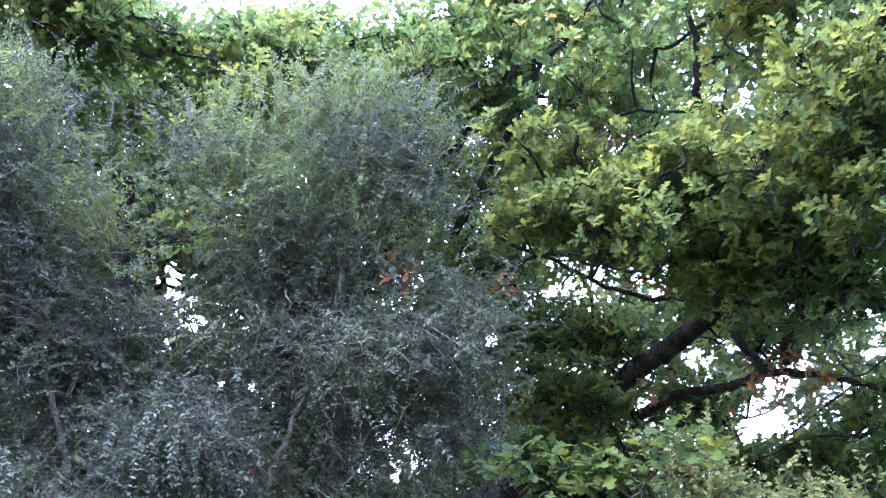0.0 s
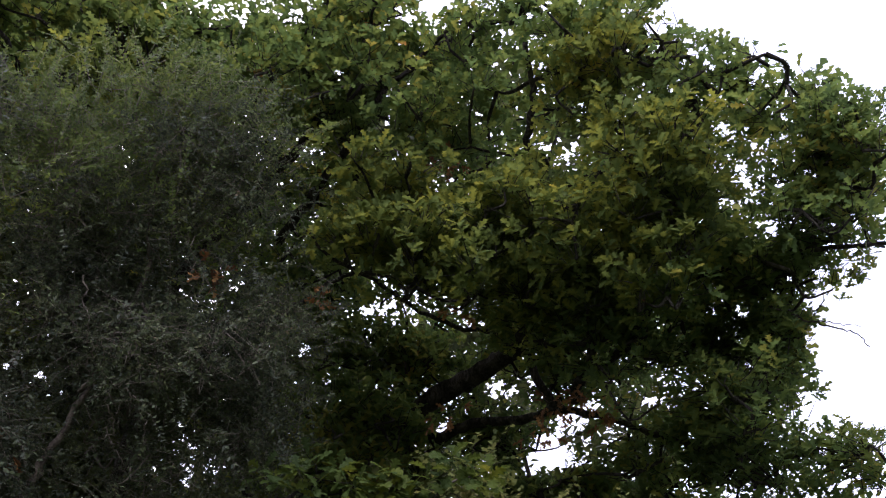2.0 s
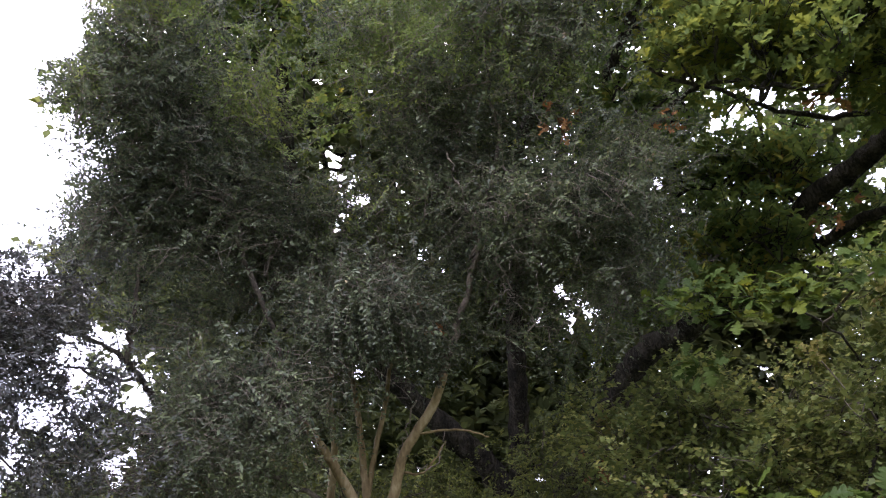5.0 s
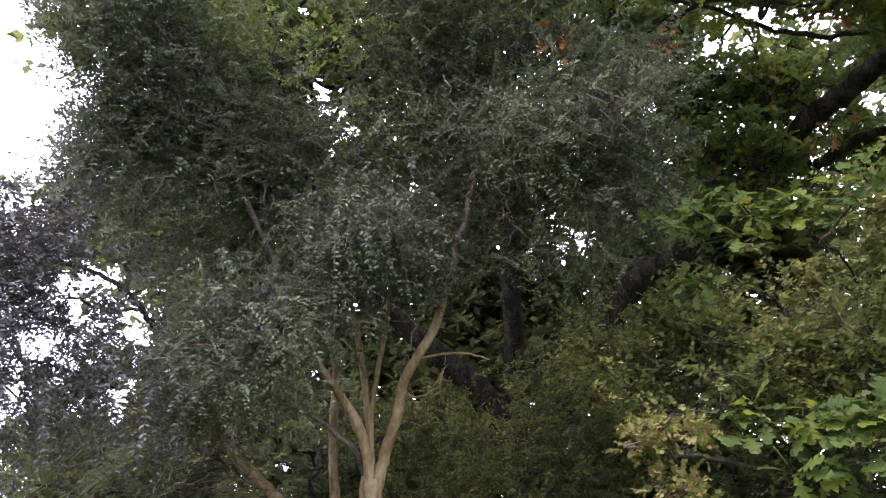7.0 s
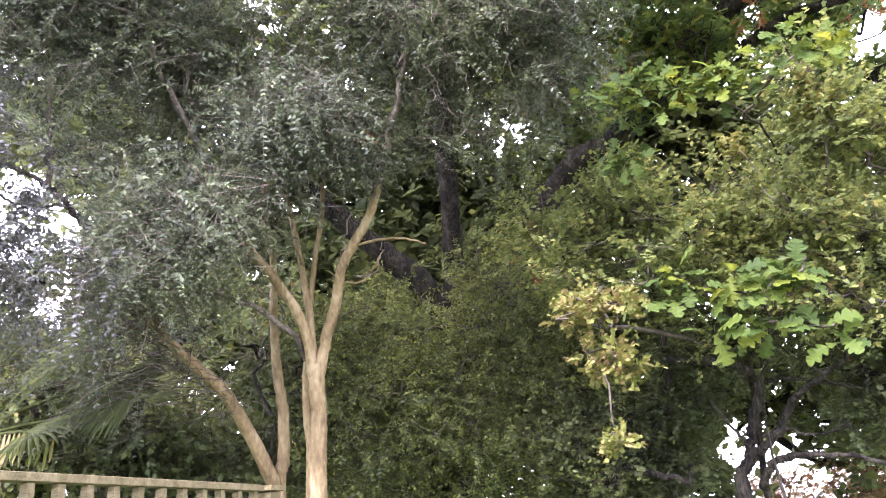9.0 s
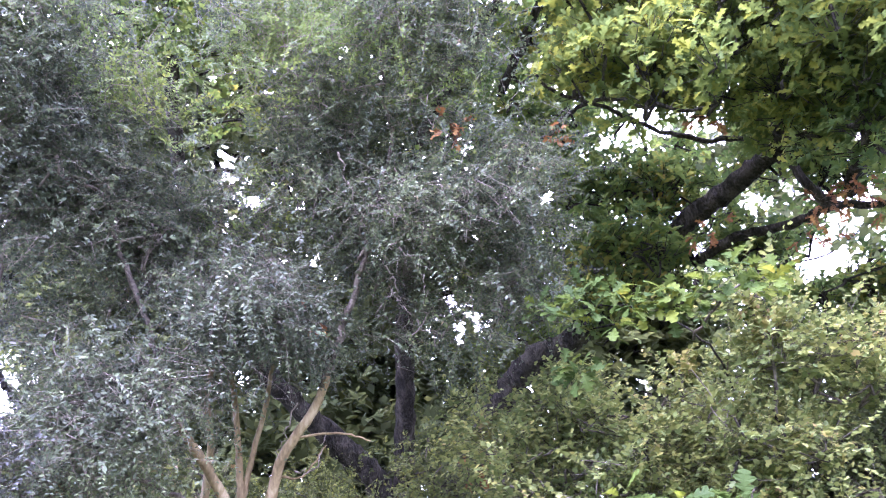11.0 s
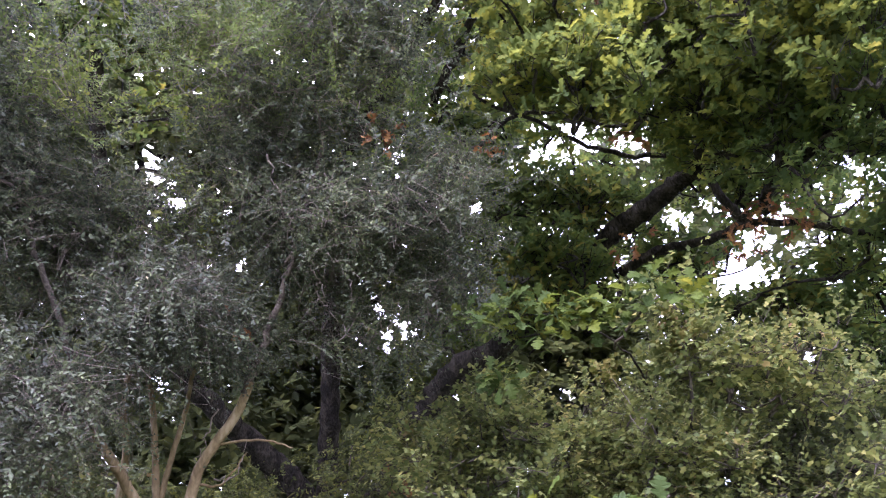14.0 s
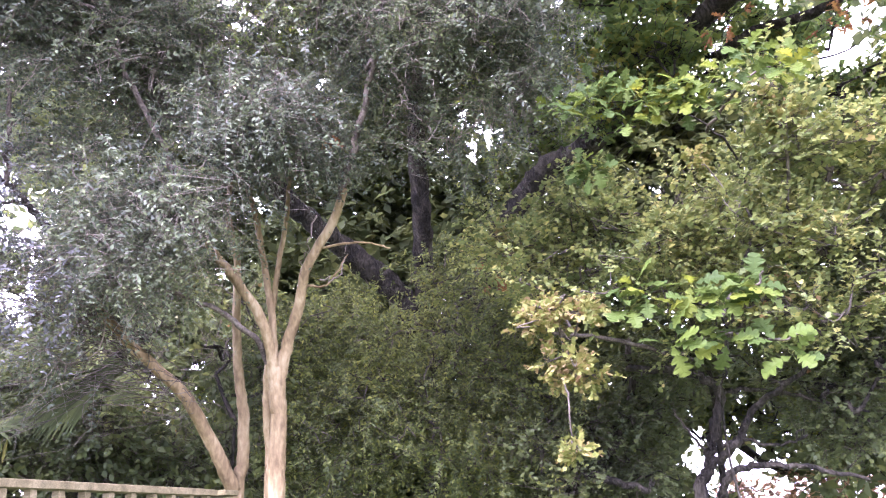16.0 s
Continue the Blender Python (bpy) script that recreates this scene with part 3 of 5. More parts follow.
def sprays(tree, centres, per, length, pairs, size, leaf_mat, twig_mat, sag=0.45, lift=0.1, radius=0.13, twig=0.0011, name="crown", gaps=True):
    """Arching sprigs, each set with two ranks of small leaves; the sprigs of one clump lean much the same way."""
    m = len(centres)
    middle = centres.mean(0)
    lean = unit(unit(centres - middle) * 0.5 + rng.normal(size=(m, 3)) * np.array([0.8, 0.8, 0.4]))
    c = np.repeat(centres, per, 0)
    foot = c + rng.normal(size=c.shape) * radius * np.array([1, 1, 0.7])
    way = unit(np.repeat(lean, per, 0) + 0.5 * rng.normal(size=c.shape) + np.array([0, 0, lift]))
    ln = length * (0.55 + 0.9 * rng.random(len(c)))
    down = np.array([0, 0, 1.0])
    if gaps:
        keep = ~open_air(foot + way * ln[:, None] * 0.6 - down * (sag * 0.36 * ln)[:, None])
        foot, way, ln = foot[keep], way[keep], ln[keep]
    n = len(foot)
    # the bowed stem of each sprig
    u = unit(np.cross(way, rng.normal(size=(n, 3))))
    w = np.cross(way, u)
    tv = np.empty((n, 7, 3))
    for i, a in enumerate((0, 2.094, 4.189)):
        ring = np.cos(a) * u + np.sin(a) * w
        tv[:, i] = foot - way * ln[:, None] * 0.2 + ring * twig
        tv[:, 3 + i] = foot + way * ln[:, None] * 0.5 - down * (sag * 0.25 * ln)[:, None] + ring * twig * 0.75
    tv[:, 6] = foot + way * ln[:, None] - down * (sag * ln)[:, None]
    one = np.array([(0, 1, 4), (0, 4, 3), (1, 2, 5), (1, 5, 4), (2, 0, 3), (2, 3, 5), (3, 4, 6), (4, 5, 6), (5, 3, 6)])
    tf = one[None] + (np.arange(n) * 7)[:, None, None]
    tagged(mesh_object("twigwork", tv.reshape(-1, 3), tf.reshape(-1, 3), twig_mat, tree), kind="stuff")
    # two leaves at each joint
    t = np.tile(np.repeat((np.arange(pairs) + 0.6) / pairs, 2), n)
    hand = np.tile(np.array([1.0, -1.0]), n * pairs)
    s = np.repeat(np.arange(n), pairs * 2)
    pos = foot[s] + way[s] * (ln[s] * t)[:, None] - down * (sag * ln[s] * t * t)[:, None]
    along = unit(way[s] - down * (2 * sag * t)[:, None])
    tilt = (down + 0.45 * rng.normal(size=(n, 3)))[s]
    side = unit(np.cross(along, tilt))
    face = np.cross(side, along)
    direction = along * 0.7 + side * hand[:, None] + 0.38 * rng.normal(size=along.shape)
    sz = size * (0.6 + 0.7 * rng.random(len(t))) * (1.0 - 0.45 * t * t)
    ok = ~open_air(pos) if gaps else np.ones(len(t), bool)
    v, f = blades(pos[ok], direction[ok], (face + 0.4 * rng.normal(size=face.shape))[ok], sz[ok], SPRIG)
    tagged(mesh_object(name, v, f, leaf_mat, tree), kind="stuff")


def branches(tree, lines, centres, mat, thin=0.004, thick=0.0035, sag=0.12, sides=4, tip=0.003, most=0.05):
    """Side branches that lead from the limbs to the clumps, each from the nearest wood already there."""
    wood = [q for line in lines for q in line]
    owner = [-1] * len(wood)
    home = np.array(wood)
    order = np.argsort([np.min(np.linalg.norm(home - c, axis=1)) for c in centres])
    pts, parent, links = home.copy(), list(owner), []
    for i in order:
        c = centres[i]
        d = np.linalg.norm(pts - c, axis=1) + 0.25 * np.maximum(0, pts[:, 2] - c[2])
        j = int(np.argmin(d))
        links.append([i, pts[j].copy(), parent[j]])
        mid = pts[j] * 0.45 + c * 0.55 + rng.normal(size=3) * 0.05
        pts = np.vstack([pts, mid, c])
        parent += [len(links) - 1, len(links) - 1]
        links[-1].append(mid)
    load = np.ones(len(links))
    for j in range(len(links) - 1, -1, -1):
        if links[j][2] >= 0:
            load[links[j][2]] += load[j]
    pieces = []
    for (i, a, _, mid), w in zip(links, load):
        line = smooth_line([a, mid - np.array([0, 0, sag * 0.2]), centres[i]], 3)
        r0 = min(most, thin + thick * math.sqrt(w))
        pieces.append(tube(line, np.linspace(r0, max(tip, r0 * 0.55), len(line)), sides, 0.08))
    v, f = joined(pieces)
    ob = mesh_object("branchwork", v, f, mat, tree, "", True)
    tagged(ob, kind="stuff")


def tree(name, base, label, category="tree", group=""):
    ob = new(name)
    ob.empty_display_size = 0.3
    tagged(ob, label, category, group)
    return ob


def places(*rows):
    return [spot(*r) for r in rows]


# ---- ground ----
def ground_height(x, y):
    return 0.10 * np.sin(x * 0.35 + 1) * np.sin(y * 0.3) - 0.05


gx = np.concatenate([-np.geomspace(600, 14, 14), np.linspace(-12, 12, 49), np.geomspace(14, 600, 14)])
gX, gY = np.meshgrid(gx, gx, indexing="ij")
gZ = ground_height(gX, gY) * np.exp(-(gX ** 2 + gY ** 2) / 900)
gi, gj = np.meshgrid(np.arange(len(gx) - 1), np.arange(len(gx) - 1), indexing="ij")
gn = len(gx)
ground = mesh_object("ground", np.stack([gX, gY, gZ], -1).reshape(-1, 3),
                     np.stack([gi * gn + gj, (gi + 1) * gn + gj, (gi + 1) * gn + gj + 1, gi * gn + gj + 1], -1).reshape(-1, 4), GROUND, None, "", True)
tagged(ground, "rough grass and leaf litter under the trees", "ground", "", "structure")

# ---- the large oak ----
oak = tree("oak_tree", None, "large spreading oak with dark bark and lobed green leaves")
root = spot(*(-8.5, 9.9, 7.2))
foot = Vector((root.x, root.y, -0.1))
oak_lines = [
    limb("trunk", [foot, (foot + root) / 2 + Vector((0.05, 0, 0)), root, *places((-8.2, 16.8, 7.2), (-8.1, 21.3, 7.1), (-8.1, 26.1, 7), (-7.9, 31.2, 6.9), (-9.9, 37.9, 6.6), (-8.4, 30.0, 6.6), (-7.2, 38.5, 6.4), (-0.9, 46.4, 6.3), (4.7, 51.8, 6.2), (4.9, 56.1, 6.2))], 0.115, 0.03, OAK_BARK, oak, 12, 0.06),
    limb("limb", places((-8.3, 11.5, 7.2), (-10.0, 15.5, 7.1), (-12.4, 17.9, 7), (-15.7, 20.5, 6.9), (-18.6, 23.0, 6.8), (-21.5, 26.9, 6.6), (-27.3, 36.4, 6.4), (-30.9, 46.6, 6.2)), 0.13, 0.04, OAK_BARK, oak, 10, 0.08),
]
oak_lines += [
    limb("limb", places((-8.0, 10.6, 7.2), (-3.6, 16.3, 6.9), (-1.1, 20.4, 6.7), (0.5, 22.4, 6.6), (2.5, 24.0, 6.5), (5.5, 25.0, 6.4), (14.9, 31.3, 6.4), (18.9, 32.9, 6.3), (21.6, 34.0, 6.2), (23.8, 34.9, 6)), 0.135, 0.062, OAK_BARK, oak, 10, 0.08),
    limb("limb", places((23.6, 34.6, 6), (24.9, 37.8, 5.9), (25.5, 41.2, 5.8), (25.8, 43.3, 5.7), (26.6, 46.4, 5.7), (28.1, 49.4, 5.7), (29.7, 52.2, 5.7), (30.3, 56.0, 5.7)), 0.05, 0.018, OAK_BARK, oak, 9, 0.08),
    limb("limb", places((15.7, 28.9, 6.3), (18.9, 29.7, 6.2), (23.3, 29.7, 6), (25.9, 30.0, 5.9), (29.2, 29.1, 5.8), (33.0, 27.2, 5.8), (36.9, 25.3, 5.8)), 0.042, 0.016, OAK_BARK, oak, 8),
    limb("limb", places((26.1, 30.0, 5.9), (24.8, 31.8, 5.9), (24.1, 34.1, 6)), 0.04, 0.028, OAK_BARK, oak, 8),
]
oak_lines += [
    limb("limb", places((24.1, 35.9, 5.98), (22.0, 36.0, 5.95), (19.0, 36.5, 5.85), (14.6, 38.3, 5.7), (11.8, 40.0, 5.5), (6.8, 42.2, 5.3), (3.7, 44.4, 5.2)), 0.024, 0.009, OAK_BARK, oak, 7),
    limb("limb", places((27.3, 30.5, 5.8), (28.3, 31.8, 5.7), (32.4, 33.4, 5.5), (35.7, 35.8, 5.4), (37.8, 36.6, 5.4), (46.3, 36.5, 5.4), (50.3, 35.5, 5.4), (54.2, 34.2, 5.4)), 0.04, 0.012, OAK_BARK, oak, 7),
    limb("limb", places((-0.9, 35.5, 5.4), (2.2, 37.7, 5.2), (5.5, 39.4, 5.1), (8.9, 41.0, 5), (12.6, 40.8, 5)), 0.022, 0.01, OAK_BARK, oak, 7),
    limb("limb", places((1.3, 42.7, 6.3), (5.8, 47.8, 6.1), (9.5, 51.5, 6), (12.0, 53.6, 6), (18.4, 56.7, 6)), 0.04, 0.015, OAK_BARK, oak, 7),
]
oak_lines += [
    limb("limb", places((26.3, 43.6, 5.6), (30.9, 44.6, 5.5), (37.1, 46.9, 5.5), (40.0, 52.1, 5.5), (46.9, 50.8, 5.5)), 0.035, 0.012, OAK_BARK, oak, 7),
    limb("limb", places((-7.8, 33.6, 6.6), (-16.1, 41.8, 6.2), (-23.2, 47.5, 6), (-29.6, 51.3, 6), (-37.7, 50.6, 6)), 0.03, 0.01, OAK_BARK, oak, 7),
]
oak_blobs = [
    # high crown, from one side of the sky gap to the other
    ((-12.6, 53.9, 6.4), 1.51, 0.34, 0.9, 60),
    ((-38.6, 50.2, 6.2), 0.67, 0.53, 0.7, 50),
    ((7.7, 57.3, 6.2), 0.84, 0.49, 0.8, 50),
    ((5.6, 52.7, 6), 1.12, 0.47, 0.9, 55),
    ((22.1, 55.1, 6), 1.12, 0.64, 0.9, 60),
    ((36.6, 53.3, 5.8), 0.46, 0.46, 0.6, 20),
    ((45.5, 47.1, 5.6), 0.36, 0.52, 0.6, 26),
    ((52.4, 41.9, 5.5), 0.43, 0.43, 0.6, 30),
    ((53.9, 38.4, 5.5), 0.43, 0.47, 0.6, 18),
    # shoulders towards the garden
    ((32.7, 34.1, 5.4), 0.54, 0.39, 0.6, 16),
    ((37.4, 32.2, 5.4), 0.70, 0.62, 0.8, 34),
    ((39.9, 26.2, 5.4), 0.43, 0.43, 0.6, 22),
]
oak_blobs += [
    ((28.2, 36.2, 6.7), 0.96, 0.53, 0.5, 36),
    ((11.7, 34.6, 6.8), 0.92, 0.49, 0.5, 36),
    ((16.4, 28.5, 6.9), 0.84, 0.35, 0.5, 24),
    ((2.3, 40.2, 6.3), 0.72, 0.59, 0.7, 34),
    ((-19.6, 44.9, 6.6), 0.94, 0.71, 0.8, 36),
    ((-33.0, 47.0, 6.6), 0.85, 0.80, 0.8, 30),
    ((30.2, 22.4, 6.3), 0.54, 0.27, 0.4, 11),
    ((29.9, 19.6, 6.3), 0.41, 0.27, 0.4, 11),
    ((33.7, 25.9, 6), 0.52, 0.30, 0.4, 11),
    ((7.9, 27.1, 5.9), 0.19, 0.15, 0.2, 8),
    ((11.0, 29.6, 5.8), 0.21, 0.17, 0.2, 9),
    ((7.3, 31.1, 6), 0.26, 0.21, 0.2, 8),
]
oak_blobs += [
    ((51.0, 35.2, 5.4), 0.35, 0.14, 0.3, 9),
    ((46.5, 35.2, 5.5), 0.24, 0.18, 0.3, 8),
    ((2.6, 37.7, 6.4), 0.50, 0.27, 0.3, 11),
    ((5.9, 34.3, 6.6), 0.57, 0.33, 0.3, 11),
    ((13.7, 34.4, 6.5), 0.37, 0.23, 0.2, 8),
    ((-18.5, 53.7, 6), 0.99, 0.17, 0.4, 30),
    ((-40.6, 52.7, 6.2), 0.44, 0.22, 0.4, 11),
    ((-42.2, 51.2, 6.3), 0.41, 0.32, 0.4, 11),
    ((-36.6, 52.2, 6.3), 0.27, 0.23, 0.4, 9),
    ((2.5, 26.9, 6.8), 0.34, 0.34, 0.3, 11),
    ((0.6, 29.2, 6.9), 0.35, 0.20, 0.3, 8),
    ((44.6, 22.1, 5.6), 0.36, 0.22, 0.4, 14),
]
oak_blobs += [
    ((51.5, 48.2, 5.7), 0.33, 0.24, 0.4, 14),
    ((46.8, 52.5, 5.7), 0.29, 0.24, 0.4, 12),
    ((25.6, 24.8, 6.2), 0.98, 0.31, 0.6, 22),
    ((32.9, 24.5, 6), 0.77, 0.26, 0.5, 20),
    ((40.4, 21.4, 5.6), 0.40, 0.28, 0.4, 14),
    ((53.0, 46.7, 5.5), 0.08, 0.18, 0.1, 5),
    ((56.2, 44.0, 5.5), 0.11, 0.13, 0.1, 5),
    ((57.4, 41.1, 5.5), 0.12, 0.12, 0.1, 4),
    ((46.0, 41.6, 5.6), 0.28, 0.24, 0.3, 14),
    ((43.6, 36.0, 5.6), 0.34, 0.26, 0.3, 20),
    ((40.6, 32.6, 5.7), 0.34, 0.22, 0.3, 18),
    ((42.4, 30.2, 5.7), 0.30, 0.22, 0.3, 16),
    ((41.6, 38.8, 5.8), 0.32, 0.24, 0.3, 16),
    ((25.6, 33.6, 6.3), 0.30, 0.15, 0.2, 9),
    ((28.6, 32.2, 6.3), 0.32, 0.16, 0.2, 10),
    ((31.2, 30.6, 6.2), 0.30, 0.16, 0.2, 9),
    ((19.4, 28.2, 6.4), 0.36, 0.12, 0.2, 9),
    ((14.4, 30.0, 6.4), 0.30, 0.20, 0.2, 9),
    ((9.4, 47.1, 6.6), 1.42, 0.57, 0.7, 30),
    ((29.8, 46.7, 6.4), 0.92, 0.50, 0.7, 26),
]
shoulder_blobs = [
    ((10.7, 45.1, 5.2), 0.56, 0.41, 0.5, 28),
    ((21.7, 41.4, 5), 0.72, 0.39, 0.6, 40),
    ((32.5, 40.9, 5), 0.79, 0.50, 0.5, 36),
    ((26.0, 38.2, 5.15), 0.60, 0.22, 0.4, 20),
    ((37.0, 37.6, 5.1), 0.50, 0.26, 0.4, 18),
    ((31.0, 35.6, 5.3), 0.40, 0.18, 0.3, 12),
    ((-21.0, 50.5, 5.3), 0.21, 0.16, 0.2, 8),
    ((-19.7, 53.5, 5.9), 0.38, 0.17, 0.2, 7),
    ((-25.4, 45.9, 5.6), 0.16, 0.24, 0.2, 5),
    ((42.1, 45.2, 5), 0.25, 0.25, 0.3, 9),
    ((39.3, 50.9, 5.3), 0.42, 0.23, 0.3, 11),
    ((38.9, 41.9, 5), 0.29, 0.14, 0.3, 8),
]
oak_clumps, shoulder = fill(oak_blobs, 0.08, 1.8), fill(shoulder_blobs, 0.05, 1.8)
oak_clumps, shoulder = lumps(oak_clumps[~open_air(oak_clumps, 0.7)], 0.85), lumps(shoulder[~open_air(shoulder, 0.7)], 0.8, 0.5)
branches(oak, oak_lines, np.vstack([oak_clumps, shoulder]), OAK_BARK, 0.007, 0.0045, most=0.016)
# the shoulder wears the lit leaf colour, the rest of the crown the darker one
crown(oak, shoulder, 0.26, 18, 0.10, 7, 0.072, OAK, LIT_OAK_LEAF, OAK_BARK, rosette=True, flat=0.3, lift=1.2, spread=3.4, flutter=0.26, twig=0.0034)
close = np.linalg.norm(oak_clumps - np.array(STAND), axis=1) < 5.7
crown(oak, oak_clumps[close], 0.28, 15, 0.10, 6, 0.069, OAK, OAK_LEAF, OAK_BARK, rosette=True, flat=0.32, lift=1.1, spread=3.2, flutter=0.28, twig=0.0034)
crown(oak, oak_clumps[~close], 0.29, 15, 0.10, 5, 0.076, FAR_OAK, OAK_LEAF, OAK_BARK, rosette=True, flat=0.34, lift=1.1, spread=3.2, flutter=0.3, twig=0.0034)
dead = fill([((27.3, 30.5, 5.6), 0.24, 0.05, 0.1, 7), ((29.9, 29.8, 5.6), 0.16, 0.05, 0.1, 4), ((5.8, 39.8, 5), 0.06, 0.04, 0.05, 2),
             ((19.0, 37.8, 5), 0.07, 0.03, 0.05, 2), ((-3.2, 40.8, 4.2), 0.11, 0.06, 0.05, 3), ((36.7, 37.7, 5), 0.07, 0.04, 0.05, 2),
             ((17.3, 30.7, 5.4), 0.10, 0.04, 0.05, 2), ((23.8, 28.4, 5.4), 0.15, 0.04, 0.05, 3), ((18.7, 48.6, 5.6), 0.24, 0.05, 0.05, 3),
             ((-15.7, 26.5, 4.1), 0.04, 0.03, 0.03, 1), ((-2.9, 16.5, 5.2), 0.10, 0.04, 0.05, 3)], 0.01)
crown(oak, dead, 0.06, 3, 0.07, 4, 0.055, OAK, DEAD_LEAF, TWIG_BARK, rosette=True, flat=0.5, lift=0.0, droop=0.4, name="withered_leaves", gaps=False)
limb("dead_twig", places((44.3, 33.5, 5.5), (45.8, 32.2, 5.5), (47.4, 31.1, 5.5), (48.8, 30.2, 5.5), (49.5, 28.9, 5.5)), 0.009, 0.003, TWIG_BARK, oak, 6)
limb("dead_twig", places((46.8, 31.5, 5.5), (48.2, 31.0, 5.5), (49.6, 30.2, 5.5)), 0.005, 0.002, TWIG_BARK, oak, 6)

# ---- the myrtle with its pale cinnamon stems ----
myrtle = tree("myrtle_tree", None, "many-stemmed myrtle with smooth cinnamon bark and small dark leaves")
fork = spot(*(-19.1, 10.3, 4.4))
low = spot(*(-19.1, 1.6, 4.4))
myrtle_lines = [
    limb("trunk", [Vector((low.x - 0.02, low.y, -0.1)), Vector((low.x, low.y, low.z * 0.5)), low, *places((-19.0, 4.6, 4.4), (-18.9, 7.6, 4.4)), fork], 0.062, 0.038, MYRTLE_BARK, myrtle, 14, 0.018),
    limb("stem", [Vector((low.x - 0.10, low.y + 0.05, -0.1)), *places((-19.5, 2.1, 4.45), (-19.6, 6.2, 4.45), (-19.7, 8.8, 4.44), (-19.5, 11.1, 4.42))], 0.03, 0.024, MYRTLE_BARK, myrtle, 10, 0.018),
    limb("stem", places((-18.9, 6.9, 4.41), (-18.8, 9.5, 4.4), (-18.2, 12.3, 4.4), (-17.5, 14.4, 4.38), (-16.8, 17.4, 4.36), (-14.8, 20.5, 4.34), (-14.0, 22.8, 4.33)), 0.037, 0.023, MYRTLE_BARK, myrtle, 10, 0.018),
    limb("stem", places((-14.3, 22.0, 4.33), (-13.5, 24.6, 4.32), (-12.1, 28.5, 4.3), (-11.3, 31.3, 4.3), (-10.7, 34.1, 4.3), (-9.0, 39.6, 4.3), (-9.8, 42.4, 4.3), (-10.2, 47.6, 4.3)), 0.023, 0.005, TWIG_BARK, myrtle, 9, 0.018),
]
myrtle_lines += [
    limb("stem", places((-19.1, 7.3, 4.42), (-19.2, 10.3, 4.41), (-19.4, 13.9, 4.45), (-19.9, 17.1, 4.5), (-20.5, 20.3, 4.55), (-21.2, 22.7, 4.6), (-22.4, 24.6, 4.6)), 0.026, 0.012, MYRTLE_BARK, myrtle, 10, 0.018),
    limb("stem", places((-19.1, 7.2, 4.4), (-19.3, 10.3, 4.39), (-19.9, 13.1, 4.36), (-21.4, 15.6, 4.34), (-23.3, 17.9, 4.3), (-25.5, 20.0, 4.3), (-26.4, 22.7, 4.3)), 0.034, 0.02, MYRTLE_BARK, myrtle, 10, 0.018),
    limb("stem", places((-25.9, 21.1, 4.3), (-26.4, 22.7, 4.3), (-27.4, 25.3, 4.3), (-30.7, 30.5, 4.3), (-32.2, 33.2, 4.3), (-36.6, 34.0, 4.3)), 0.02, 0.008, TWIG_BARK, myrtle, 9, 0.018),
]
myrtle_lines += [
    limb("stem", places((-19.4, 13.9, 4.45), (-19.0, 17.1, 4.5), (-18.4, 20.3, 4.52), (-18.1, 23.5, 4.55), (-17.8, 26.3, 4.55)), 0.018, 0.009, MYRTLE_BARK, myrtle, 9, 0.018),
    limb("stem", places((-19.1, 8.4, 4.43), (-19.7, 10.7, 4.42), (-20.7, 12.4, 4.36), (-23.2, 14.2, 4.25), (-26.1, 15.3, 4.2), (-28.7, 15.8, 4.2)), 0.022, 0.008, TWIG_BARK, myrtle, 9, 0.04),
    limb("stem", places((-16.1, 18.6, 4.35), (-12.7, 18.9, 4.3), (-10.6, 18.4, 4.3)), 0.008, 0.004, MYRTLE_BARK, myrtle, 6, 0.018),
    limb("stem", places((-17.4, 16.0, 4.38), (-15.4, 16.0, 4.35), (-13.8, 18.1, 4.3)), 0.008, 0.004, MYRTLE_BARK, myrtle, 6, 0.018),
]
twin = tree("myrtle_tree", None, "slender twin-stemmed myrtle behind the fence post")
tl = spot(*(-21.6, 2.1, 4.7))
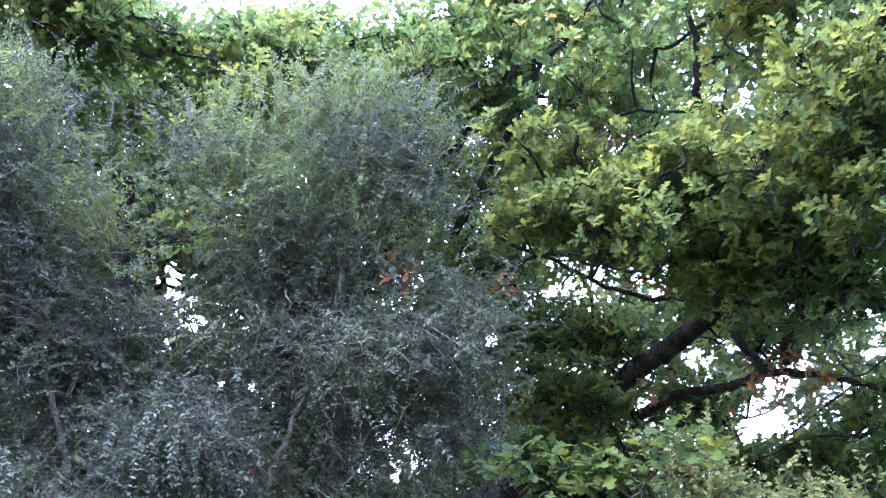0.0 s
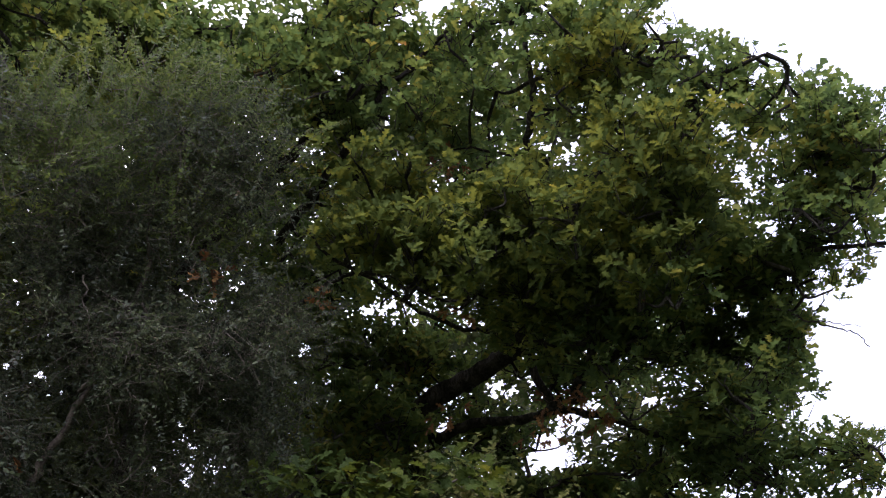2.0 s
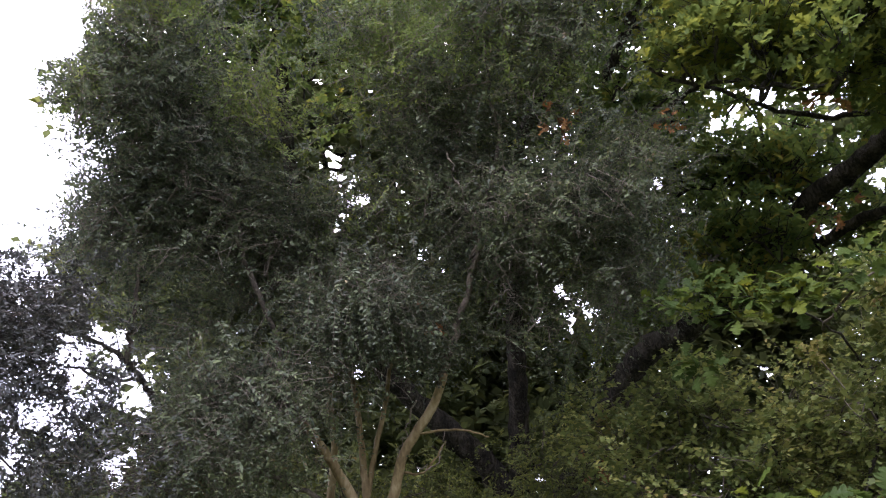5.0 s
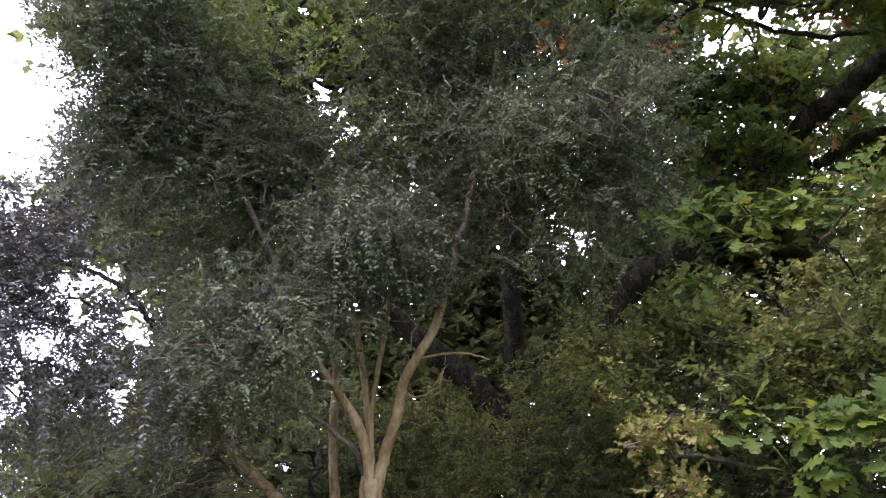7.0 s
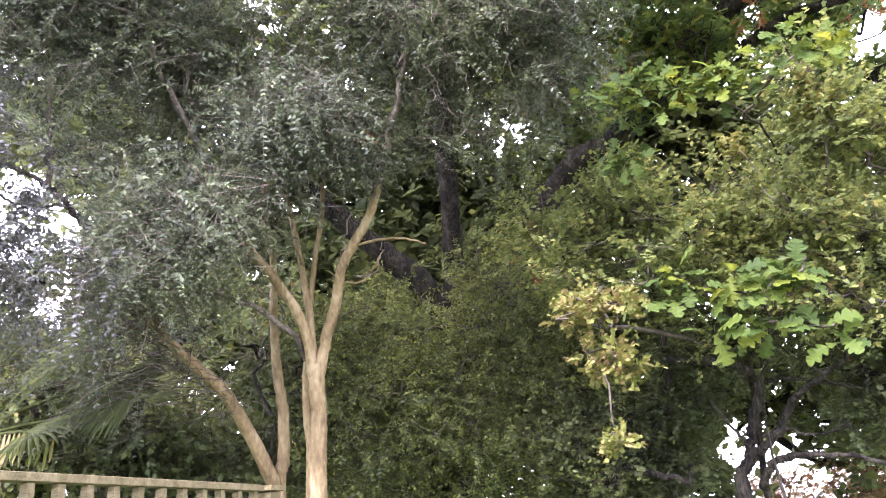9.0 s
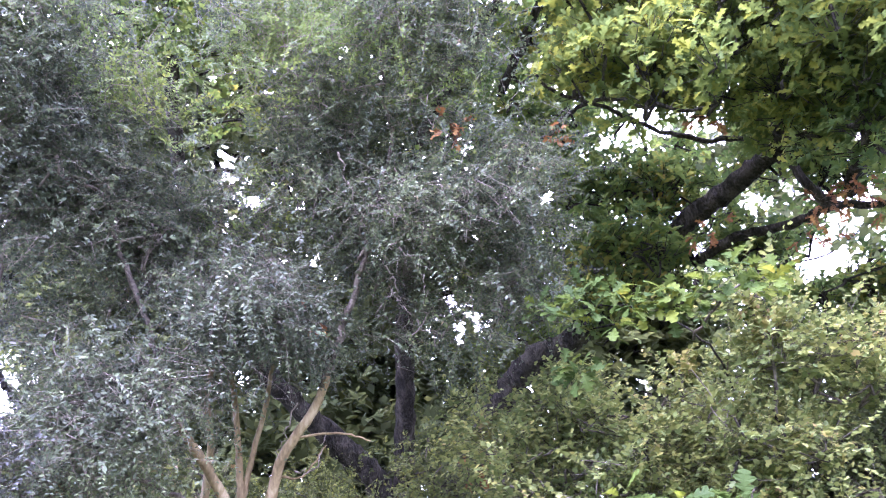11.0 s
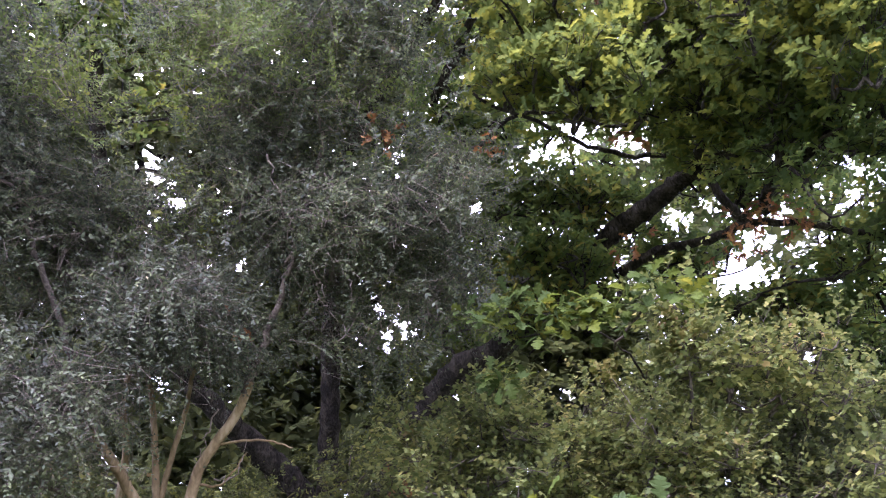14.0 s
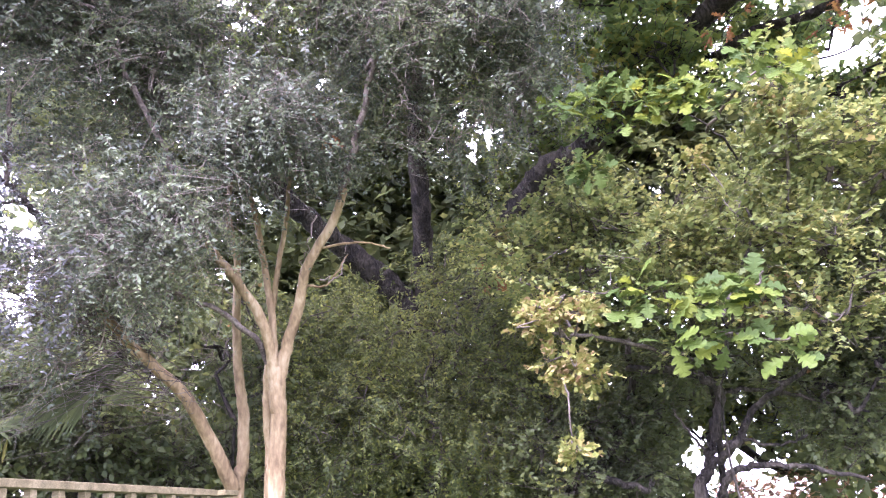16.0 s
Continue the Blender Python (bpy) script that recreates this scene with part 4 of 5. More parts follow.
twin_lines = [
    limb("trunk", [Vector((tl.x, tl.y, -0.1)), Vector((tl.x, tl.y, tl.z * 0.5)), tl, *places((-21.3, 4.1, 4.7), (-21.3, 7.1, 4.72), (-21.7, 10.5, 4.75), (-21.9, 14.0, 4.78), (-21.9, 17.6, 4.8), (-22.6, 21.1, 4.8), (-22.4, 24.3, 4.8))], 0.045, 0.014, MYRTLE_BARK, twin, 12, 0.018),
    limb("stem", places((-21.8, 2.3, 4.68), (-23.3, 5.4, 4.6), (-25.4, 8.8, 4.5), (-28.5, 11.6, 4.45), (-31.0, 14.3, 4.4), (-32.4, 17.0, 4.4)), 0.042, 0.018, MYRTLE_BARK, twin, 10, 0.018),
    limb("stem", places((-32.2, 17.7, 4.45), (-35.0, 19.7, 4.4), (-36.6, 21.2, 4.4), (-37.8, 22.1, 4.4), (-39.9, 22.8, 4.4), (-43.3, 23.3, 4.4)), 0.02, 0.009, OAK_BARK, twin, 8, 0.04),
    limb("stem", places((-36.2, 20.7, 4.4), (-38.3, 20.4, 4.4), (-39.8, 20.7, 4.4), (-42.0, 20.9, 4.4), (-43.9, 21.2, 4.4)), 0.010, 0.004, OAK_BARK, twin, 6, 0.04),
    limb("stem", places((-37.0, 15.6, 4.35), (-39.7, 16.2, 4.3), (-41.6, 16.5, 4.3), (-43.1, 16.6, 4.3), (-45.5, 17.1, 4.3)), 0.012, 0.005, OAK_BARK, twin, 6, 0.04),
    limb("stem", places((-37.4, 21.7, 4.4), (-37.6, 23.5, 4.4), (-37.7, 26.2, 4.4), (-38.1, 28.8, 4.4)), 0.016, 0.008, TWIG_BARK, twin, 8, 0.04),
]
myrtle_blobs = [
    ((-37.9, 39.9, 4.6), 0.63, 0.63, 0.5, 120),
    ((-37.0, 32.2, 4.5), 0.48, 0.35, 0.45, 60),
    ((-34.7, 42.1, 4.6), 0.59, 0.66, 0.5, 70),
    ((-7.6, 45.3, 4.4), 0.60, 0.41, 0.4, 70),
    ((-18.0, 39.9, 4.5), 0.55, 0.32, 0.4, 45),
    ((-3.8, 35.8, 4.3), 0.58, 0.28, 0.4, 60),
    ((0.1, 30.2, 4.2), 0.33, 0.27, 0.35, 35),
    ((0.8, 33.3, 4.3), 0.34, 0.28, 0.3, 24),
    ((-19.7, 26.3, 4.2), 0.42, 0.27, 0.35, 45),
    ((-29.4, 19.8, 4.2), 0.54, 0.27, 0.35, 60),
    ((-37.5, 30.0, 4.4), 0.47, 0.35, 0.4, 45),
    ((-32.7, 16.5, 4.2), 0.51, 0.30, 0.35, 50),
]
myrtle_blobs += [
    ((-33.3, 11.7, 4.2), 0.51, 0.15, 0.35, 30),
    ((-36.0, 13.6, 4.2), 0.40, 0.15, 0.30, 18),
    ((-1.5, 31.0, 4.3), 0.31, 0.31, 0.3, 26),
    ((-9.8, 24.5, 4.4), 0.31, 0.25, 0.3, 20),
    ((2.8, 37.3, 4.4), 0.31, 0.17, 0.25, 11),
    ((-43.3, 36.6, 4.6), 0.26, 0.56, 0.35, 40),
    ((-28.1, 41.5, 4.6), 0.30, 0.36, 0.3, 30),
    ((-25.5, 44.4, 4.6), 0.26, 0.40, 0.3, 26),
    ((-34.8, 29.6, 4.5), 0.61, 0.42, 0.45, 70),
    ((-17.7, 26.6, 4.3), 0.40, 0.31, 0.35, 50),
    ((-26.0, 29.7, 4.6), 0.49, 0.36, 0.4, 34),
    ((-12.1, 32.5, 4.5), 0.55, 0.32, 0.4, 50),
    ((-27.8, 19.8, 4.2), 0.48, 0.24, 0.35, 50),
]
myrtle_blobs += [
    ((-6.8, 28.3, 4.4), 0.31, 0.31, 0.35, 26),
    ((-30.9, 25.4, 4.5), 0.64, 0.29, 0.4, 40),
    ((-21.1, 33.4, 4.6), 0.86, 0.40, 0.4, 70),
    ((-29.9, 32.5, 4.6), 0.56, 0.53, 0.45, 60),
    ((-20.8, 27.5, 4.2), 0.54, 0.24, 0.35, 50),
    ((-10.9, 37.0, 4.5), 0.55, 0.32, 0.4, 46),
    ((-14.0, 37.3, 4.5), 0.64, 0.52, 0.4, 60),
    ((-10.2, 34.0, 4.1), 0.18, 0.32, 0.15, 11),
    ((-11.3, 25.9, 4.1), 0.18, 0.21, 0.15, 8),
    ((-4.4, 27.6, 4.5), 0.35, 0.23, 0.3, 11),
    ((-9.5, 31.1, 4.6), 0.36, 0.23, 0.3, 11),
]
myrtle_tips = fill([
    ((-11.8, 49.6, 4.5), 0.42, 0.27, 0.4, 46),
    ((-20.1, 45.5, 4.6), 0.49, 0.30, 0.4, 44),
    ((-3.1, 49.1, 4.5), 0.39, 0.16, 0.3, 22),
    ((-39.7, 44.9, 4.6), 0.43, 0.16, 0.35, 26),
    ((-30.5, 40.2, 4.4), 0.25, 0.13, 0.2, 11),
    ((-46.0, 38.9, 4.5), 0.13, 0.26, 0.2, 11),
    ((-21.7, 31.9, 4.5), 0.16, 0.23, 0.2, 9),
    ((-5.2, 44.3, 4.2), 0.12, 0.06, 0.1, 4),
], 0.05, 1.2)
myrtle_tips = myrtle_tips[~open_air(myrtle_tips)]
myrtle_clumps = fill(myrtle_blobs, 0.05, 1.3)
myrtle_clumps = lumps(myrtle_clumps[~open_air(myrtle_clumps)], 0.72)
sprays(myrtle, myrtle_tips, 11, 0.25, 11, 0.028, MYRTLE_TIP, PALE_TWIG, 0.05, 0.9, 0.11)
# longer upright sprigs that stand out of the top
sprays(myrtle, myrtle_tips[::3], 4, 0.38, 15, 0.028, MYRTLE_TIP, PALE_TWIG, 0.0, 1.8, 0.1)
branches(myrtle, myrtle_lines, np.vstack([myrtle_clumps, myrtle_tips]), PALE_TWIG, 0.0012, 0.0008, 0.3, 4, 0.0012)
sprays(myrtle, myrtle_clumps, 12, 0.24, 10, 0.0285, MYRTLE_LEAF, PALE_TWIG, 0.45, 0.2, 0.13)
side_clumps = fill([((-42.6, 21.5, 4), 0.31, 0.31, 0.35, 40), ((-39.2, 16.9, 4), 0.34, 0.23, 0.35, 34),
                    ((-45.5, 24.6, 4.1), 0.23, 0.23, 0.3, 16), ((-43.0, 14.3, 4), 0.23, 0.17, 0.3, 12)], 0.06)
side_clumps = lumps(side_clumps[~open_air(side_clumps)], 0.75, 0.4)
branches(twin, twin_lines, side_clumps, TWIG_BARK, 0.0015, 0.0014, 0.2, 4, 0.0012)
sprays(twin, side_clumps, 26, 0.20, 10, 0.028, PURPLE_LEAF, TWIG_BARK, 0.6, 0.1, 0.13)

limb("dead_twig", places((-46.1, 37.1, 4.5), (-47.6, 37.6, 4.5), (-48.7, 37.5, 4.5), (-49.5, 37.1, 4.5)), 0.004, 0.0015, PALE_TWIG, myrtle, 5)
limb("dead_twig", places((-47.9, 40.7, 4.5), (-48.8, 41.2, 4.5), (-49.6, 41.1, 4.5)), 0.003, 0.0012, PALE_TWIG, myrtle, 5)
limb("dead_twig", places((-47.6, 37.6, 4.5), (-48.0, 36.9, 4.5), (-48.7, 36.2, 4.5)), 0.0028, 0.0012, PALE_TWIG, myrtle, 5)

# thin pale twigs that hang out of the crown
for hang in (((-9.8, 31.5, 4.1), (-8.9, 29.9, 4.1), (-8.6, 28.3, 4.1), (-7.4, 27.0, 4.1)), ((-11.4, 34.8, 4.1), (-11.6, 33.2, 4.1), (-11.4, 31.8, 4.1)),
             ((-8.9, 29.9, 4.1), (-9.3, 28.6, 4.1), (-9.9, 27.6, 4.1)), ((-8.6, 31.9, 4.0), (-7.4, 31.1, 4.0), (-6.6, 29.9, 4.0), (-6.3, 28.6, 4.0)),
             ((-13.9, 38.7, 4.1), (-12.9, 36.8, 4.1), (-12.1, 34.4, 4.1)), ((-8.8, 37.7, 4.2), (-7.8, 36.1, 4.2), (-8.1, 34.5, 4.2)),
             ((-16.1, 20.9, 4.3), (-16.8, 18.6, 4.3), (-17.3, 17.0, 4.3)), ((-15.9, 16.3, 4.25), (-14.7, 16.5, 4.23), (-14.1, 17.5, 4.23), (-13.9, 18.8, 4.23))):
    limb("hanging_twig", places(*hang), 0.0052, 0.0018, PALE_TWIG, myrtle, 5, 0.05, wobble=0.02)

# bare arching twigs that trail from the leaning stem
arching = []
for i in range(210):
    a = np.array(twin_lines[1][int(rng.integers(12, 34))]) + rng.normal(size=3) * 0.08
    reach = np.array([-rng.uniform(-0.1, 1.0), rng.uniform(-0.6, 0.2), rng.uniform(-0.3, 0.3)])
    b = a + reach * 0.45 + np.array([0, 0, rng.uniform(0.02, 0.14)])
    line = smooth_line([a, b, a + reach, a + reach * 1.2 - np.array([0, 0, rng.uniform(0.02, 0.16)])], 5)
    line[1:] += np.cumsum(rng.normal(size=(len(line) - 1, 3)) * 0.013, 0)
    arching.append(tube(line, np.linspace(rng.uniform(0.0016, 0.003), 0.0008, len(line)), 4))
tagged(mesh_object("twigwork", *joined(arching), TWIG_BARK, twin, "thin bare arching twigs", True), kind="stuff")

# ---- hedge behind the stems ----
hedge = tree("hedge_shrub", None, "tall dense dark green small-leaved hedge shrub", "shrub")
hb = spot(*(-10.3, 1.9, 6))
hedge_lines = [limb("stem", [Vector((hb.x + o, hb.y, -0.1)), Vector((hb.x + o * 1.3, hb.y, 0.9)), Vector((hb.x + o * 1.6, hb.y, hb.z + 0.5))], 0.03, 0.012, TWIG_BARK, hedge, 7) for o in (-0.7, -0.2, 0.3, 0.9)]
hedge_clumps = fill([
    ((-10.1, 6.0, 5.6), 0.84, 0.56, 0.6, 110),
    ((-5.2, 12.0, 5.7), 0.57, 0.41, 0.5, 50),
    ((-13.0, 13.4, 6), 0.56, 0.26, 0.5, 30),
    ((-14.7, 11.0, 5.9), 0.46, 0.46, 0.5, 46),
    ((-16.3, 14.0, 6.3), 0.41, 0.27, 0.3, 11),
    ((-13.8, 15.1, 6.4), 0.32, 0.23, 0.3, 9),
    ((-2.2, 5.4, 5.7), 0.49, 0.49, 0.5, 30),
    ((-16.4, 3.4, 5.8), 0.50, 0.37, 0.5, 30),
    ((-6.1, 16.3, 6.2), 0.58, 0.22, 0.4, 22),
], 0.07)
hedge_clumps = hedge_clumps[~open_air(hedge_clumps)]
branches(hedge, hedge_lines, hedge_clumps, TWIG_BARK, 0.003, 0.002)
sprays(hedge, hedge_clumps, 13, 0.20, 9, 0.036, HEDGE_LEAF, TWIG_BARK, 0.3, 0.3, 0.15)

# ---- broad-leaved shrub low behind the fence ----
laurel = tree("broad_leaved_shrub", None, "broad-leaved evergreen shrub behind the wooden fence", "shrub")
lb = spot(*(-25.9, 2.8, 5.6))
laurel_lines = [limb("stem", [Vector((lb.x + o, lb.y, -0.1)), Vector((lb.x + o, lb.y + 0.1, 0.9)), Vector((lb.x + o * 1.2, lb.y, lb.z + 0.4))], 0.022, 0.01, OAK_BARK, laurel, 7) for o in (-0.8, -0.4, 0.0, 0.35)]
laurel_clumps = fill([((-24.5, 3.4, 5.6), 0.70, 0.25, 0.4, 28), ((-31.0, 2.6, 5.5), 0.60, 0.22, 0.4, 20), ((-26.1, 6.7, 5.6), 0.80, 0.44, 0.5, 50), ((-32.2, 5.4, 5.4), 0.62, 0.35, 0.4, 30), ((-37.8, 10.4, 5.6), 0.40, 0.28, 0.4, 22), ((-36.9, 5.6, 5.6), 0.44, 0.28, 0.4, 22), ((-21.0, 11.2, 5.9), 0.38, 0.55, 0.4, 18),
                      ((-25.3, 12.9, 6.2), 0.71, 0.44, 0.4, 26), ((-33.8, 22.7, 6.6), 0.57, 0.43, 0.5, 16)], 0.08)
laurel_clumps = laurel_clumps[~open_air(laurel_clumps)]
branches(laurel, laurel_lines, laurel_clumps, OAK_BARK, 0.003, 0.003)
crown(laurel, laurel_clumps, 0.25, 14, 0.18, 7, 0.05, OVAL, SHADE_LEAF, TWIG_BARK, droop=0.2, rosette=True, spread=1.0, flat=0.8, lift=0.2)

# ---- yellowing maple shrub ----
maple = tree("field_maple", None, "yellowing field maple shrub with small lobed leaves", "shrub")
mb = spot(*(11.1, 6.4, 5.7))
maple_lines = [
    limb("stem", [Vector((mb.x, mb.y + 0.3, -0.1)), Vector((mb.x, mb.y + 0.3, mb.z * 0.5)), mb, *places((10.9, 10.1, 5.2), (9.6, 15.3, 4.9), (7.7, 18.4, 4.8))], 0.03, 0.006, OAK_BARK, maple, 8),
    limb("stem", places((11.1, 7.9, 5.5), (14.1, 11.1, 5), (17.8, 16.4, 4.6), (18.8, 20.7, 4.5), (19.3, 25.1, 4.4)), 0.022, 0.004, TWIG_BARK, maple, 8),
    limb("stem", places((10.7, 8.7, 5.4), (4.9, 10.7, 4.8), (0.9, 11.3, 4.2), (-0.6, 12.6, 4.1)), 0.016, 0.004, TWIG_BARK, maple, 8),
]
maple_blobs = [
    ((4.0, 16.0, 4.6), 0.49, 0.36, 0.45, 34),
    ((10.7, 17.0, 4.7), 0.61, 0.37, 0.5, 42),
    ((18.2, 16.3, 4.7), 0.57, 0.37, 0.5, 40),
    ((20.0, 12.2, 4.8), 0.48, 0.38, 0.5, 26),
    ((19.0, 23.3, 4.5), 0.13, 0.32, 0.2, 12),
    ((22.8, 22.0, 4.6), 0.26, 0.26, 0.3, 14),
    ((-2.7, 20.1, 5), 0.29, 0.18, 0.3, 10),
    ((0.0, 17.6, 4.5), 0.26, 0.18, 0.25, 11),
    ((6.0, 18.5, 4.5), 0.23, 0.14, 0.25, 10),
    ((11.4, 14.6, 4.9), 0.28, 0.19, 0.25, 11),
    ((16.3, 19.8, 4.6), 0.26, 0.16, 0.25, 7),
    ((27.1, 18.7, 4.9), 0.42, 0.39, 0.4, 34),
]
maple_blobs += [
    ((26.7, 13.4, 4.9), 0.35, 0.28, 0.4, 24),
    ((20.8, 16.2, 4.8), 0.52, 0.24, 0.4, 15),
    ((11.6, 11.5, 4.9), 0.56, 0.28, 0.4, 26),
    ((12.0, 13.8, 5.1), 0.40, 0.22, 0.3, 18),
    ((19.5, 15.8, 5.1), 0.33, 0.22, 0.3, 16),
    ((1.6, 19.4, 4.5), 0.34, 0.20, 0.3, 15),
    ((7.0, 20.6, 4.6), 0.36, 0.20, 0.3, 13),
    ((-3.0, 19.0, 4.8), 0.22, 0.20, 0.2, 7),
]
maple_clumps = fill(maple_blobs, 0.04, 1.4)
maple_clumps = lumps(maple_clumps[~open_air(maple_clumps)], 0.8, 0.45)
straw = fill([
    ((0.8, 12.5, 4), 0.20, 0.035, 0.10, 11), ((1.8, 8.3, 4), 0.13, 0.04, 0.10, 8), ((2.0, 3.0, 4), 0.06, 0.07, 0.08, 2),
    ((18.9, 23.7, 4.4), 0.08, 0.19, 0.1, 6), ((-1.6, 18.3, 4.8), 0.10, 0.17, 0.1, 4), ((12.9, 22.5, 4.5), 0.08, 0.03, 0.05, 2),
], 0.03)
branches(maple, maple_lines, np.vstack([maple_clumps, straw]), TWIG_BARK, 0.0025, 0.002)
crown(maple, straw, 0.055, 11, 0.075, 9, 0.042, LOBED, STRAW_LEAF, TWIG_BARK, spread=1.0, flat=0.75, lift=0.3, twig=0.0014, flutter=0.6, gaps=False)
crown(maple, maple_clumps, 0.18, 13, 0.17, 8, 0.043, LOBED, MAPLE_LEAF, TWIG_BARK, spread=1.1, flat=0.7, lift=0.5, twig=0.0014, flutter=0.3)

# ---- dark small tree low on the far side ----
thorn = tree("hawthorn_tree", None, "dark crooked hawthorn with spreading branches")
tb = spot(*(9.2, -0.0, 5.4))
thorn_lines = [
    limb("trunk", [Vector((tb.x - 0.05, tb.y, -0.1)), Vector((tb.x, tb.y, tb.z * 0.5)), tb, *places((10.0, 1.7, 5.4), (10.6, 3.8, 5.4), (11.5, 6.3, 5.4), (10.7, 7.5, 5.3), (8.7, 8.3, 5.3), (5.7, 8.7, 5.3))], 0.047, 0.022, OAK_BARK, thorn, 10),
    limb("limb", places((10.0, 1.7, 5.4), (11.8, 2.9, 5.3), (13.3, 4.9, 5.3), (15.7, 6.4, 5.2), (17.6, 7.6, 5.2)), 0.032, 0.012, OAK_BARK, thorn, 8),
    limb("limb", places((10.4, -0.1, 5.4), (11.5, 1.3, 5.3), (13.6, 1.5, 5.2), (15.9, 1.2, 5.2), (19.2, 0.1, 5.2)), 0.028, 0.011, OAK_BARK, thorn, 8),
    limb("limb", places((11.1, 3.0, 5.4), (12.3, 3.4, 5.3), (14.2, 2.7, 5.3), (16.3, 3.1, 5.2)), 0.014, 0.007, OAK_BARK, thorn, 7),
    limb("limb", places((11.4, 6.3, 5.4), (12.9, 6.5, 5.4), (15.9, 5.7, 5.3), (20.1, 4.1, 5.3)), 0.018, 0.007, OAK_BARK, thorn, 7),
]
thorn_lines += [
    limb("limb", places((10.0, 2.8, 5.4), (8.9, 4.5, 5.4), (8.3, 5.7, 5.4)), 0.01, 0.006, OAK_BARK, thorn, 7),
]
scrub = tree("hawthorn_tree", None, "low tangled hawthorn with arching dark branches")
sb = spot(*(0.4, 0.7, 5.6))
scrub_lines = [
    limb("trunk", [Vector((sb.x, sb.y, -0.1)), Vector((sb.x, sb.y, sb.z * 0.6)), sb, *places((2.1, 1.8, 5.5), (3.5, 1.5, 5.4), (6.0, 0.6, 5.4))], 0.05, 0.02, OAK_BARK, scrub, 8),
    limb("limb", places((1.2, 1.0, 5.6), (4.3, 4.1, 5.6), (5.7, 7.0, 5.6), (6.1, 10.8, 5.6)), 0.04, 0.02, OAK_BARK, scrub, 8),
    limb("limb", places((1.6, 1.3, 5.6), (0.4, 4.1, 5.6), (-0.4, 6.8, 5.6)), 0.02, 0.01, OAK_BARK, scrub, 8),
]
thorn_clumps = fill([
    ((18.6, 5.7, 5.5), 0.47, 0.35, 0.5, 22),
    ((11.1, 9.0, 5.5), 0.67, 0.16, 0.4, 22),
    ((15.3, 4.6, 6.4), 0.32, 0.23, 0.4, 6),
    ((20.6, 8.7, 5.6), 0.40, 0.36, 0.5, 26),
    ((17.7, 2.0, 5.6), 0.32, 0.12, 0.3, 6),
    ((24.6, 11.5, 5.4), 0.50, 0.42, 0.4, 34),
    ((21.5, 7.2, 5.5), 0.45, 0.30, 0.4, 20),
    ((26.5, 16.0, 5.5), 0.40, 0.36, 0.4, 22),
], 0.06)
scrub_clumps = fill([
    ((4.6, 6.4, 5.7), 0.37, 0.45, 0.4, 28),
    ((5.4, 1.8, 5.8), 0.37, 0.21, 0.4, 18),
    ((8.2, 7.2, 6.1), 0.26, 0.17, 0.3, 11),
    ((6.4, 5.5, 6), 0.39, 0.34, 0.4, 20),
    ((-0.4, 3.7, 5.6), 0.44, 0.40, 0.4, 34),
    ((0.6, 1.6, 5.9), 0.55, 0.30, 0.4, 26),
], 0.06)
for t_, l_, c_ in ((thorn, thorn_lines, thorn_clumps), (scrub, scrub_lines, scrub_clumps)):
    c_ = c_[~open_air(c_)]
    branches(t_, l_, c_, OAK_BARK, 0.003, 0.0025)
    crown(t_, c_, 0.2, 14, 0.15, 10, 0.04, LOBED, SHADE_LEAF, TWIG_BARK, spread=0.95, flat=0.7, lift=0.2, twig=0.0016, droop=0.15)

# ---- russet shrub far beyond ----
russet = tree("russet_shrub", None, "russet and straw-coloured autumn shrub beyond the hawthorn", "shrub")
rb = spot(*(15.3, 0.0, 9))
russet_lines = [limb("stem", [Vector((rb.x + o, rb.y, -0.1)), Vector((rb.x + o, rb.y, 0.8)), Vector((rb.x + o * 1.4, rb.y, rb.z + 0.1))], 0.03, 0.012, TWIG_BARK, russet, 7) for o in (-0.4, 0.1, 0.5)]
russet_clumps = fill([((15.2, -0.5, 9), 0.71, 0.29, 0.6, 40), ((19.7, 2.0, 9), 0.26, 0.13, 0.3, 8)], 0.05)
branches(russet, russet_lines, russet_clumps, TWIG_BARK, 0.004, 0.003)
crown(russet, russet_clumps, 0.25, 12, 0.2, 9, 0.06, LOBED, RUSSET_LEAF, TWIG_BARK, gaps=False)

# ---- trees beyond the oak, seen through it ----
beyond = tree("far_tree", None, "broad green tree beyond the oak")
fb = spot(*(-10.6, 13.0, 10.5))
beyond_lines = [limb("trunk", [Vector((fb.x, fb.y, -0.1)), Vector((fb.x, fb.y, 1.5)), fb, spot(*(-9.9, 25.2, 10.5)), spot(*(-8.4, 33.1, 10.5))], 0.2, 0.05, OAK_BARK, beyond, 9)]
beyond_blobs = [
    ((-10.2, 20.3, 10), 1.86, 0.79, 1.2, 40),
    ((2.7, 19.2, 10), 1.72, 0.93, 1.2, 40),
    ((-28.8, 20.2, 10), 1.86, 0.86, 1.2, 30),
    ((-16.0, 32.0, 10), 1.57, 0.79, 1.2, 24),
    ((13.4, 21.0, 10), 1.72, 0.86, 1.2, 34),
    ((7.6, 28.0, 9), 1.42, 0.71, 1.0, 32),
    ((5.6, 5.3, 9.5), 0.88, 0.54, 0.8, 12),
    ((-22.6, 7.2, 9.5), 1.77, 0.82, 1.0, 34),
    ((-6.8, 7.9, 9.5), 1.63, 0.95, 1.0, 40),
    ((-23.9, 37.0, 9.5), 2.04, 1.50, 1.0, 40),
    ((-6.3, 31.0, 9.5), 1.77, 0.95, 1.0, 30),
    ((14.3, 29.3, 9.5), 2.04, 0.88, 1.0, 34),
]
